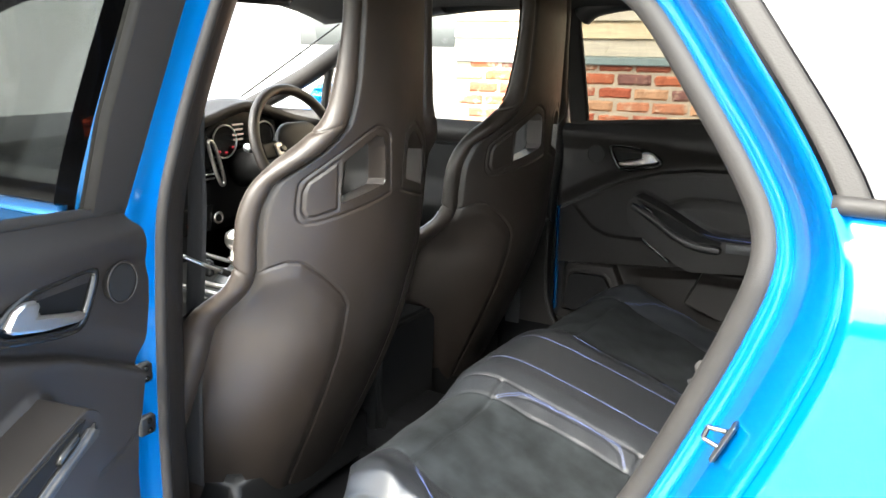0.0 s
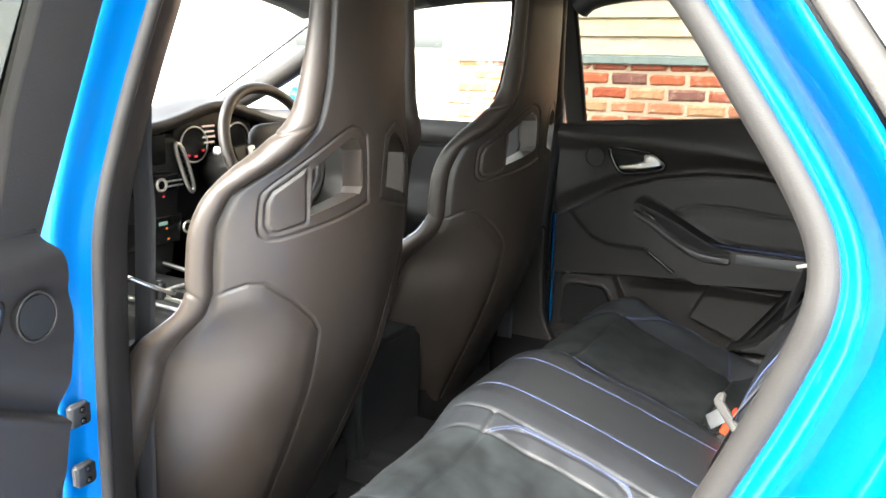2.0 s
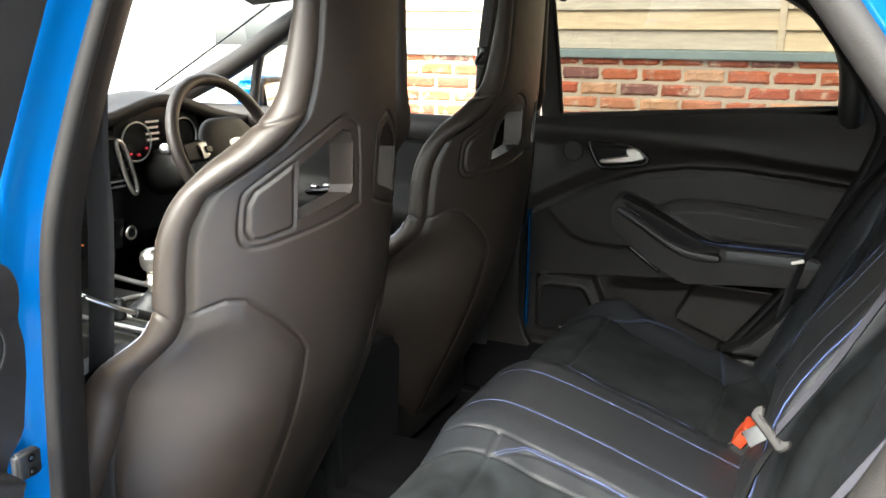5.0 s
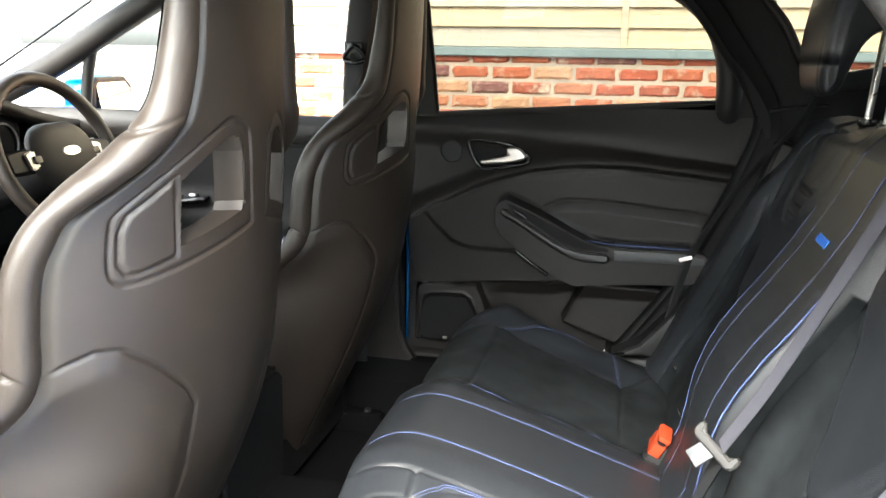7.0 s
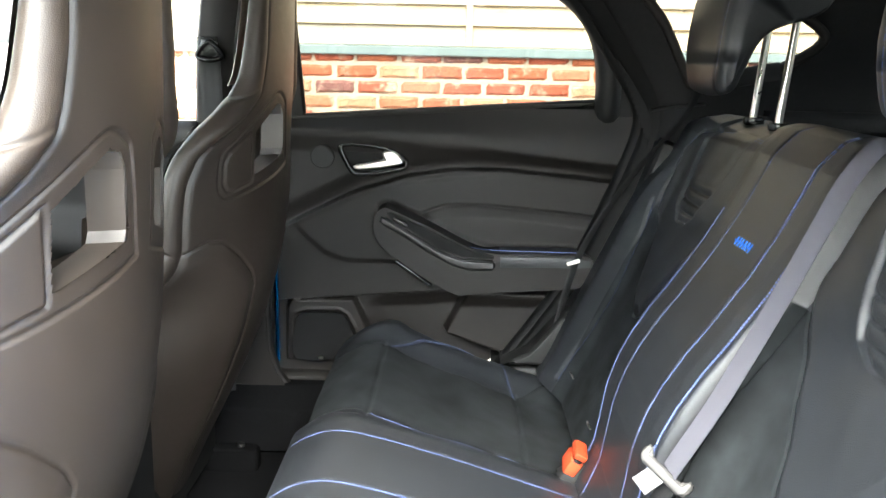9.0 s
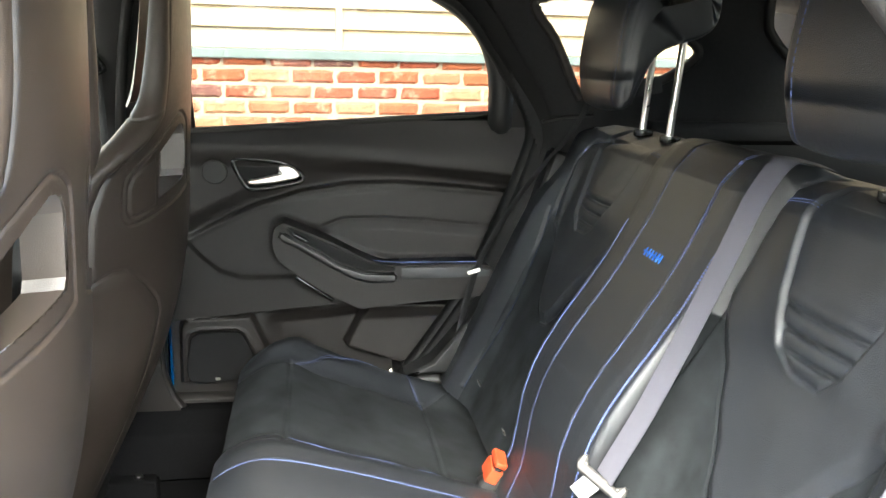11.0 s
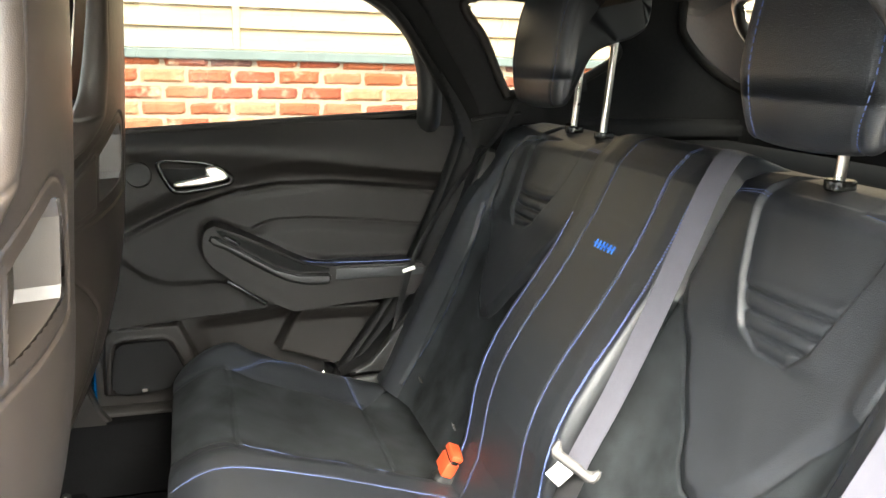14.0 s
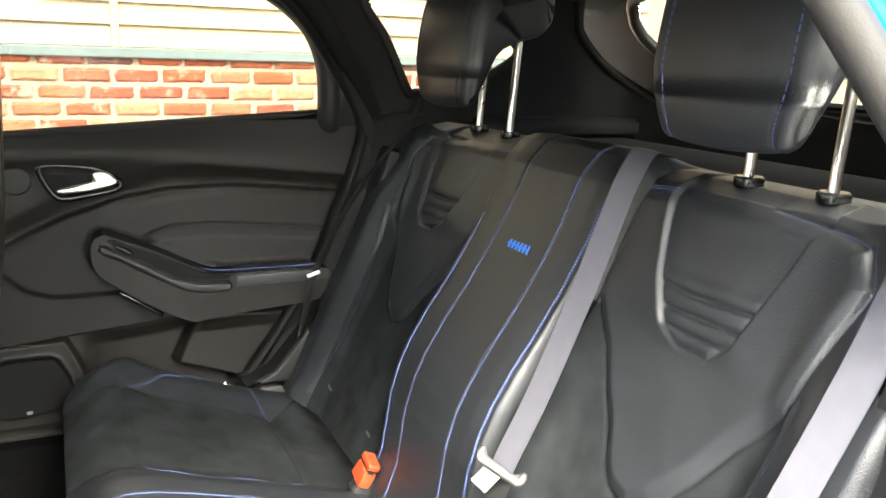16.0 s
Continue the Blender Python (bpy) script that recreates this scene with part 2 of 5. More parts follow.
def block(size, at=(0, 0, 0), bevel=0.004, turn=(0, 0, 0), segments=2):
    bm = bmesh.new()
    bmesh.ops.create_cube(bm, size=1.0, matrix=pose(*at, *turn) @ Matrix.Diagonal((*size, 1)))
    if bevel:
        bmesh.ops.bevel(bm, geom=bm.edges[:], offset=bevel, segments=segments, affect="EDGES", clamp_overlap=True)
    return bm


def disc(at, normal, r, depth, n=28, bevel=0.002):
    """A short round plug with its face along normal."""
    bm = bmesh.new()
    turn = Vector(normal).to_track_quat("Z", "Y").to_matrix().to_4x4()
    bmesh.ops.create_cone(bm, cap_ends=True, segments=n, radius1=r, radius2=r, depth=depth, matrix=Matrix.Translation(at) @ turn)
    if bevel:
        rim = [e for e in bm.edges if len(e.link_faces) == 2 and e.calc_face_angle() > 0.8]
        bmesh.ops.bevel(bm, geom=rim, offset=bevel, segments=2, affect="EDGES", clamp_overlap=True)
    return bm


def placed(bm, m):
    bmesh.ops.transform(bm, matrix=m, verts=bm.verts[:])
    return bm


def near_line(Y, Z, pts):
    """Distance from each point of the plane to a line of points."""
    p = np.array(pts, float)
    best = np.full(np.shape(Y), 9.0)
    for a, b in zip(p[:-1], p[1:]):
        d = b - a
        t = np.clip(((Y - a[0]) * d[0] + (Z - a[1]) * d[1]) / (d @ d + 1e-12), 0, 1)
        best = np.minimum(best, np.hypot(Y - a[0] - t * d[0], Z - a[1] - t * d[1]))
    return best


def within(Y, Z, pts):
    """Signed distance to a closed outline, above zero inside."""
    p = np.array(pts, float)
    q = np.roll(p, -1, 0)
    inside = np.zeros(np.shape(Y), bool)
    for a, b in zip(p, q):
        hit = (a[1] > Z) != (b[1] > Z)
        with np.errstate(divide="ignore", invalid="ignore"):
            cross = (b[0] - a[0]) * (Z - a[1]) / (b[1] - a[1] + 1e-15) + a[0]
        inside ^= hit & (Y < cross)
    d = near_line(Y, Z, np.vstack([p, p[:1]]))
    return np.where(inside, d, -d)


def regions(ob, name, values):
    at = ob.data.attributes.new(name, "FLOAT", "POINT")
    at.data.foreach_set("value", np.asarray(values, np.float32).ravel())


def stitch_row(line, place, pitch=0.0046, width=0.0006, tall=0.0005, length=0.0031):
    """Short thread stitches along a line of (a, b); place(a, b) gives the point and the normal there."""
    p = np.array(line, float)
    seg = np.linalg.norm(np.diff(p, axis=0), axis=1)
    run = np.r_[0, np.cumsum(seg)]
    verts, faces = [], []
    for s in np.arange(pitch / 2, run[-1], pitch):
        ends = []
        for e in (-length / 2, length / 2):
            x = np.clip(s + e, 0, run[-1])
            a, b = np.interp(x, run, p[:, 0]), np.interp(x, run, p[:, 1])
            ends.append(place(a, b))
        (p0, n0), (p1, n1) = ends
        t = p1 - p0
        t /= np.linalg.norm(t) + 1e-12
        sd = np.cross(t, n0)
        k = len(verts)
        for q, nn in ((p0, n0), ((p0 + p1) / 2 + n0 * tall, n0), (p1, n1)):
            verts += [q - sd * width - nn * 0.0004, q + nn * tall, q + sd * width - nn * 0.0004]
        for r in (0, 3):
            faces += [(k + r, k + r + 1, k + r + 4, k + r + 3), (k + r + 1, k + r + 2, k + r + 5, k + r + 4)]
    return verts, faces


def offset_line(pts, d):
    p = np.array(pts, float)
    t = np.gradient(p, axis=0)
    t /= np.linalg.norm(t, axis=1, keepdims=True) + 1e-12
    return p + d * np.stack([-t[:, 1], t[:, 0]], -1)


# ---- ground, house wall and boards ----
gv, gf = grid(lambda u, v: (u, v, 0.004 * np.sin(u * 3.1) * np.cos(v * 2.3)), np.r_[-3000, -300, np.linspace(-12, 12, 61), 300, 3000], np.r_[-3000, -300, np.linspace(-12, 12, 61), 300, 3000])
solid("ground", (gv, gf), TARMAC, "pale gravel drive running to the horizon", "ground", kind="structure")

WALL_Y, WALL_END, LEDGE_Z = 3.09, -1.83, 1.194
wall = solid("wall_house", block((9.0, 0.26, 1.17), (WALL_END + 4.52, WALL_Y + 0.137, 0.585), 0.003), MORTAR, "red multi brick house wall with pale mortar joints", "wall", kind="structure")
upper = solid("wall_house_upper", block((9.0, 0.2, 2.4), (WALL_END + 4.52, WALL_Y + 0.17, 2.42), 0.003), MORTAR, "upper house wall behind timber boards", "wall", kind="structure")
solid("trim_ledge", prism([(WALL_Y - 0.03, 1.155), (WALL_Y - 0.03, 1.192), (WALL_Y + 0.01, 1.2), (WALL_Y + 0.06, 1.2), (WALL_Y + 0.06, 1.15), (WALL_Y - 0.018, 1.15)], "x", WALL_END - 0.02, WALL_END + 9.0, 0.002), LEDGE, "grey-green painted flashing ledge above the brickwork", "trim", kind="structure", smooth=False)

# ---- hedge behind the camera, mirrored in glass and gloss ----
HEDGE = material("hedge_foliage", (0.045, 0.065, 0.028), 0.8, 0.6, 6, 0.5, 40, spec=0.3, stain=1.2)


def hedge_face(u, t):
    rnd = np.random.RandomState(7)
    x = -10 + 20 * u
    h = 1.5 + 0.3 * np.sin(x * 0.9) * np.sin(x * 0.37 + 1) + 0.35 * rnd.rand(*x.shape)
    fold = 0.35 * np.sin(x * 2.1 + 2 * t) * np.sin(3.1 * t + x) + 0.3 * rnd.rand(*x.shape)
    return x + 0.1 * rnd.rand(*x.shape), -7.8 + fold - 0.5 * t, t * h


hedge = solid("hedge", grid(hedge_face, np.linspace(0, 1, 260), np.linspace(0, 1, 40)), HEDGE, "dark green clipped hedge along the drive", "hedge", kind="stuff")

# ---- added white backdrop wall beyond the front of the car, for the overexposed view ahead ----
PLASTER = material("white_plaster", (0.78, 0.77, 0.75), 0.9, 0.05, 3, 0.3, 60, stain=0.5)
solid("wall_backdrop", block((0.3, 16.0, 5.0), (-9.0, 2.0, 2.5), 0.02), PLASTER, "added plain white backdrop wall standing in for the bright view ahead", "wall", kind="structure")

# ---- rear bench: backrest ----
STRIPE, CENTRE = 0.078, 0.168
SHIELD = [(0.172, 0.905), (0.205, 0.86), (0.235, 0.832), (0.265, 0.79), (0.30, 0.75), (0.322, 0.712), (0.345, 0.692), (0.385, 0.684), (0.42, 0.705), (0.455, 0.745), (0.49, 0.80), (0.535, 0.852), (0.556, 0.942), (0.569, 0.984), (0.543, 1.027), (0.477, 1.036), (0.40, 1.045), (0.18, 1.05)]
INSERT = [(0.242, 1.06), (0.268, 0.98), (0.289, 0.935), (0.325, 0.885), (0.36, 0.868), (0.41, 0.866), (0.437, 0.89), (0.452, 0.937), (0.47, 0.99), (0.486, 1.06)]
OUTER_SEAM = [(0.40, 1.041), (0.477, 1.034), (0.543, 1.022), (0.569, 0.984), (0.558, 0.942), (0.541, 0.866)]
BOLSTER_SEAM = [(0.556, 0.872), (0.545, 0.81), (0.537, 0.74), (0.533, 0.66), (0.54, 0.56), (0.55, 0.47)]


def back_relief(y, z):
    """How far the padding stands forward of the backrest's plane."""
    a = np.abs(y)
    centre = 0.034 * (1 - ss(CENTRE - 0.010, CENTRE + 0.008, a) - 0.12 * ss(CENTRE - 0.05, CENTRE - 0.01, a) * (1 - ss(CENTRE - 0.010, CENTRE + 0.008, a))) * (0.75 + 0.25 * ss(0.45, 0.65, z))
    seat = ss(CENTRE, CENTRE + 0.03, a)
    dish = -0.004 * seat
    wing = 0.048 * ss(0.50, 0.60, a) * (1 - 0.65 * ss(0.84, 1.0, z)) * (1 - 0.9 * ss(0.645, 0.69, a))
    d_in, d_sh = within(a, z, INSERT), within(a, z, SHIELD)
    shield = 0.010 * ss(-0.002, 0.022, d_sh) * seat
    rise = ss(0.855, 0.90, z)
    pillow = 0.004 * ss(0.0, 0.05, d_in) - 0.0030 * np.exp(-(d_in / 0.0022) ** 2) + 0.009 * np.exp(np.minimum(d_in, 0) / 0.06) * (1 - ss(-0.006, 0.004, d_in)) * rise
    arc = z - 0.48 * (a - 0.375) ** 2
    ribs = sum(-0.0050 * np.exp(-((arc - zz) / 0.0021) ** 2) for zz in (0.926, 0.904, 0.884)) * ss(0, 0.006, d_in)
    puff = sum(0.0025 * np.exp(-((arc - zz) / 0.008) ** 2) for zz in (0.937, 0.915, 0.894, 0.875)) * ss(0, 0.010, d_in)
    seams = -0.0035 * np.exp(-(near_line(a, z, OUTER_SEAM) / 0.003) ** 2) - 0.004 * np.exp(-(near_line(a, z, BOLSTER_SEAM) / 0.0035) ** 2)
    seams -= 0.0035 * np.exp(-(d_sh / 0.0028) ** 2) * seat + 0.0025 * np.exp(-((a - STRIPE) / 0.003) ** 2)
    seams -= 0.010 * np.exp(-((a - CENTRE - 0.008) / 0.006) ** 2)
    lumbar = np.interp(z, [0.44, 0.52, 0.56, 0.61, 0.66, 0.70, 0.75, 0.80, 0.87, 0.94], [0.0, 0.002, 0.012, 0.026, 0.033, 0.033, 0.027, 0.017, 0.006, 0.0]) * (1 - ss(CENTRE - 0.005, CENTRE + 0.10, a))
    centre = centre + lumbar
    fold = 0.0010 * np.sin(z * 43 + a * 19) * np.sin(a * 37 - z * 11) * seat
    return fold + centre + dish + wing + shield + pillow + ribs + puff + seams


_run = np.array([(0.560, 0.44), (0.576, 0.4748), (0.8135, 0.991), (0.826, 1.018), (0.846, 1.045), (0.880, 1.056), (0.93, 1.055), (0.985, 1.045), (1.0, 1.02), (1.0, 0.7)])
_len = np.r_[0, np.cumsum(np.linalg.norm(np.diff(_run, axis=0), axis=1))]


def back_point(y, w):
    x, z = np.interp(w, _len, _run[:, 0]), np.interp(w, _len, _run[:, 1])
    fw = ss(_len[3] + 0.01, _len[4] + 0.02, w)
    nx, nz = -(1 - fw) * 0.9085 - fw * 0.15, (1 - fw) * 0.4179 + fw * 0.98
    h = back_relief(y, np.where(w > _len[4], 1.045, z)) * np.where(w > _len[4], np.clip(1 - (w - _len[4]) / 0.09, 0, 1), 1)
    crown = -0.02 * ss(0.55, 0.66, np.abs(y)) * fw
    return x + nx * h, y, z + nz * h + crown


def back_at(y, z):
    """Point and normal on the backrest's front at (y, height)."""
    w = np.interp(z, _run[:6, 1], _len[:6])
    e = 0.002
    p = np.array([float(np.asarray(c)) for c in back_point(y, w)])
    a = np.array([float(np.asarray(c)) for c in back_point(y + e, w)])
    b = np.array([float(np.asarray(c)) for c in back_point(y, w + e)])
    n = np.cross(b - p, a - p)
    n = n / np.linalg.norm(n)
    return p, (n if n[0] < 0 else -n)


ws = np.r_[np.arange(0, _len[5], 0.0024), np.linspace(_len[5], _len[-1], 20)]
bench = thing("rear_bench", "black leather and suede rear bench with blue stitching", "seat")


def two_tone(name):
    """Leather where the mesh's region value is below zero, suede above."""
    m = bpy.data.materials.new(name)
    m.use_nodes = True
    nt, n = m.node_tree, m.node_tree.nodes
    shaders = []
    for src in (LEATHER, SUEDE):
        made = {}
        for node in src.node_tree.nodes:
            if node.bl_idname == "ShaderNodeOutputMaterial":
                continue
            k = n.new(node.bl_idname)
            made[node] = k
            if node.bl_idname == "ShaderNodeMath":
                k.operation = node.operation
            for a, b in zip(node.inputs, k.inputs):
                if hasattr(a, "default_value"):
                    b.default_value = a.default_value
        for link in src.node_tree.links:
            if link.to_node in made and link.from_node in made:
                i = list(link.to_node.inputs).index(link.to_socket)
                o = list(link.from_node.outputs).index(link.from_socket)
                nt.links.new(made[link.from_node].outputs[o], made[link.to_node].inputs[i])
        shaders.append([k for k in made.values() if k.bl_idname == "ShaderNodeBsdfPrincipled"][0])
    at = n.new("ShaderNodeAttribute")
    at.attribute_name = "region"
    step = n.new("ShaderNodeMapRange")
    step.inputs[1].default_value, step.inputs[2].default_value = -0.0012, 0.0012
    nt.links.new(at.outputs["Fac"], step.inputs[0])
    mix = n.new("ShaderNodeMixShader")
    nt.links.new(step.outputs[0], mix.inputs[0])
    nt.links.new(shaders[0].outputs[0], mix.inputs[1])
    nt.links.new(shaders[1].outputs[0], mix.inputs[2])
    nt.links.new(mix.outputs[0], n["Material Output"].inputs[0])
    return m


TWO_TONE = two_tone("leather_and_suede")


def back_section(name, y0, y1, label):
    ys = np.linspace(y0, y1, int((y1 - y0) / 0.0027))
    v, f = grid(back_point, ys, ws)
    ob = part(name, (v, f), TWO_TONE, bench, label)
    Y, W = np.meshgrid(ys, ws)
    a, z = np.abs(Y), np.interp(W, _len, _run[:, 1])
    low = (W < _len[5])
    suede = np.minimum(np.minimum(-within(a, z, SHIELD), a - CENTRE), np.minimum(0.545 - a, 0.875 - z))
    regions(ob, "region", np.where(low, suede, -0.01))
    return ob


back_far = back_section("backrest", CENTRE + 0.008, 0.672, "outer backrest, suede below a smooth leather shield")
back_mid = back_section("backrest", -CENTRE - 0.008, CENTRE + 0.008, "narrow leather centre backrest with two stitched lines")
back_near = back_section("backrest", -0.672, -CENTRE - 0.008, "outer backrest, suede below a smooth leather shield")

# ---- rear bench: cushion ----
FRONT_X = 0.118


def pattern(x, y):
    """Distance across the bench from the middle of the stitched stripes, which runs a little askew."""
    return np.abs(y - np.interp(x, [0.06, 0.176, 0.23, 0.33, 0.50], [-0.045, -0.038, -0.026, -0.014, -0.006]) * (1 - ss(0.26, 0.45, np.abs(y))))


def cushion_point(x0, y):
    """x0 runs from the front roll to the back of the cushion."""
    a = np.abs(y)
    x = np.maximum(x0, FRONT_X - 0.05)
    q = pattern(x, y)
    top = 0.591 - 0.35 * (x - 0.167)
    centre = 1 - ss(CENTRE - 0.055, CENTRE + 0.10, q)
    dish = -0.052 * (1 - centre) * (1 - 0.55 * ss(0.55, 0.63, a)) * (1 - 0.25 * ss(0.3, 0.15, x))
    t = np.clip((FRONT_X + 0.075 - x0) / 0.13, 0, 1)
    roll = -0.075 * t ** 2.2
    corner = ss(0.56, 0.67, a)
    edge = -0.03 * ss(0.64, 0.675, a)
    side = (q > CENTRE) & (a < 0.56)
    seam = -0.003 * np.exp(-((q - STRIPE) / 0.0026) ** 2) - 0.0025 * np.exp(-((q - CENTRE) / 0.003) ** 2)
    for line, across in ((OUT_SEAM, a), (OUT_STITCH, a), (IN_SEAM, q), (IN_STITCH, q)):
        seam = seam - 0.0022 * np.exp(-(near_line(x, across, line) / 0.0032) ** 2)
    seam = seam - 0.004 * np.exp(-((x - 0.178) / 0.0035) ** 2) * side - 0.005 * np.exp(-((x - 0.466) / 0.0035) ** 2) * side
    wave = 0.0022 * np.sin(x * 31 + a * 17) * (1 - centre) + 0.0012 * np.sin(x * 67 - a * 53) * (1 - centre)
    drop = np.maximum(0, FRONT_X - 0.05 - x0)
    over = np.maximum(0, a - 0.672)
    drop = drop + 5.5 * over
    y = np.where(a > 0.672, np.sign(y) * (0.672 + 0.25 * over), y)
    return x + 0.05 * corner * ss(0.3, 0.12, x) + 0.25 * np.maximum(0, FRONT_X - 0.05 - x0), y, top + dish + roll + edge + seam + wave - drop


OUT_SEAM = [(0.06, 0.515), (0.10, 0.524), (0.19, 0.555), (0.30, 0.555), (0.463, 0.541), (0.56, 0.64), (0.62, 0.69)]
OUT_STITCH = [(0.190, 0.555), (0.224, 0.588), (0.266, 0.622), (0.35, 0.640), (0.430, 0.652), (0.446, 0.615), (0.463, 0.541)]
IN_SEAM = [(0.06, 0.24), (0.11, 0.230), (0.186, 0.214), (0.45, 0.212), (0.60, 0.212)]
IN_STITCH = [(0.186, 0.214), (0.212, 0.190), (0.245, 0.177), (0.405, 0.175), (0.432, 0.184), (0.450, 0.212)]
xs = np.r_[np.linspace(-0.12, 0.06, 10), np.arange(0.063, 0.60, 0.0032)]


def cushion_section(name, y0, y1, label):
    ys = np.linspace(y0, y1, int((y1 - y0) / 0.0031))
    v, f = grid(cushion_point, xs, ys)
    ob = part(name, (v, f), TWO_TONE, bench, label)
    X, Y = np.meshgrid(xs, ys)
    a = np.abs(Y)
    line = np.interp(X, [p[0] for p in OUT_SEAM], [p[1] for p in OUT_SEAM])
    inner = np.interp(X, [p[0] for p in IN_SEAM], [p[1] for p in IN_SEAM])
    suede = np.minimum(np.minimum(pattern(X, Y) - inner, line - a), X - 0.03)
    regions(ob, "region", suede)
    return ob


cush_far = cushion_section("cushion", CENTRE - 0.04, 0.71, "outer seat cushion with suede middle and leather edge")
cush_mid = cushion_section("cushion", -CENTRE - 0.04, CENTRE - 0.04, "raised leather centre cushion with stitched lines")
cush_near = cushion_section("cushion", -0.71, -CENTRE - 0.04, "outer seat cushion with suede middle and leather edge")


def cushion_at(x, y):
    e = 0.002
    f = lambda a, b: np.array([float(np.asarray(c)) for c in cushion_point(np.float64(a), np.float64(b))])
    p, a, b = f(x, y), f(x + e, y), f(x, y + e)
    n = np.cross(a - p, b - p)
    n = n / np.linalg.norm(n)
    return p, (n if n[2] > 0 else -n)


def stitching(parent, line, place, mirror=False, double=0.0017):
    lines = []
    base = curve(line, 60)
    for d in ((-double, double) if double else (0,)):
        lines.append(offset_line(base, d))
    verts, faces = [], []
    for l in lines:
        if mirror:
            at = lambda a, b: place(a, -b) if mirror == "second" else place(-a, b)
        else:
            at = place
        v, f = stitch_row(l, at)
        k = len(verts)
        verts += v
        faces += [tuple(i + k for i in q) for q in f]
    ob = part("stitching", (verts, faces), THREAD, parent, "blue thread stitching", smooth=False)
    ob["kind"] = "stuff"


def askew(line):
    """Lines given as (x, distance from the pattern's middle, with sign) brought to the bench."""
    out = []
    for x, q in curve(line, 60):
        y = q
        for _ in range(4):
            y = q + float(np.interp(x, [0.06, 0.176, 0.23, 0.33, 0.50], [-0.045, -0.038, -0.026, -0.014, -0.006])) * (1 - float(ss(0.26, 0.45, abs(y))))
        out.append((x, y))
    return out


for s in (1, -1):
    stitching(back_mid, [(s * STRIPE, 0.46), (s * STRIPE, 0.7), (s * STRIPE, 0.9), (s * STRIPE * 0.95, 1.05)], back_at)
    stitching(cush_mid, askew([(0.075, s * STRIPE), (0.18, s * STRIPE), (0.35, s * STRIPE), (0.56, s * STRIPE)]), cushion_at)
    stitching(cush_far if s > 0 else cush_near, askew([(x, s * (q - 0.004)) for x, q in IN_STITCH]), cushion_at, False, 0.0016)
    stitching(cush_far if s > 0 else cush_near, [(x, s * y) for x, y in OUT_STITCH], cushion_at, False, 0.0016)
    stitching(back_far if s > 0 else back_near, [(s * 0.185, 1.029), (s * 0.215, 1.033), (s * 0.252, 1.034)], back_at, False, 0.0016)
stitching(back_mid, [(-CENTRE + 0.019, 0.5), (-CENTRE + 0.019, 0.8), (-CENTRE + 0.019, 1.0)], back_at, False, 0.0014)
stitching(back_mid, [(CENTRE - 0.019, 0.5), (CENTRE - 0.019, 0.8), (CENTRE - 0.019, 0.93)], back_at, False, 0.0014)
stitching(back_near, OUTER_SEAM, back_at, "first", 0.0)
stitching(back_near, BOLSTER_SEAM, back_at, "first", 0.0)
stitching(back_far, OUTER_SEAM, back_at, False, 0.0)
stitching(back_far, BOLSTER_SEAM, back_at, False, 0.0)


# ---- front seats ----
SEAT_Y = 0.353


_wide = curve([(0.2, 0.30), (0.5, 0.318), (0.72, 0.314), (0.79, 0.304), (0.85, 0.294), (0.91, 0.293), (0.96, 0.289), (1.005, 0.274), (1.045, 0.244), (1.08, 0.203), (1.12, 0.166), (1.18, 0.149), (1.27, 0.135), (1.37, 0.128), (1.42, 0.10)], 300)
_lean = curve([(0.2, -0.26), (0.36, -0.187), (0.5, -0.118), (0.6, -0.072), (0.7, -0.034), (0.84, 0.0), (1.0, 0.015), (1.3, 0.028), (1.42, 0.02)], 300)


def seat_half_width(z):
    return np.interp(z, _wide[:, 0], _wide[:, 1])


def seat_back_x(z):
    return np.interp(z, _lean[:, 0], _lean[:, 1])


SLOT = [(0.036, 1.060), (0.044, 1.077), (0.063, 1.083), (0.090, 1.068), (0.135, 1.037), (0.136, 0.963), (0.036, 0.989), (0.032, 1.0)]
FLAP = [(0.140, 1.041), (0.190, 1.007), (0.198, 0.990), (0.199, 0.957), (0.192, 0.946), (0.181, 0.944), (0.139, 0.955)]
FRAME = [(0.026, 1.070), (0.034, 1.086), (0.052, 1.096), (0.076, 1.093), (0.140, 1.053), (0.197, 1.013), (0.206, 0.994), (0.208, 0.953), (0.200, 0.938), (0.184, 0.934), (0.135, 0.943), (0.028, 0.970), (0.020, 0.983)]
FRAME = curve(FRAME, 64, True)
PAD = [(0.5, 0.80), (0.27, 0.842), (0.245, 0.858), (0.22, 0.866), (0.195, 0.862), (0.155, 0.83), (0.115, 0.79), (0.100, 0.765), (0.094, 0.68), (0.087, 0.55), (0.07, 0.2), (0.5, 0.2)]
_shell = curve([(0.2, 0.255), (0.5, 0.264), (0.72, 0.264), (0.85, 0.258), (0.90, 0.259), (0.955, 0.256), (0.985, 0.247), (1.012, 0.233), (1.04, 0.195), (1.06, 0.167), (1.085, 0.140), (1.11, 0.122), (1.17, 0.109), (1.24, 0.104), (1.37, 0.094), (1.42, 0.07)], 300)


def shell_edge(z):
    """Half width of the hard shell, up to the crease of the rolled edge."""
    return np.interp(z, _shell[:, 0], _shell[:, 1])


def sweep(r, z=1.0):
    low = ss(0.86, 0.72, z)
    return 0.125 * (r / 0.285) ** 2 * (1 - low) + low * (0.085 * (r / 0.285) ** 2 + 0.15 * (r / 0.285) ** 4)


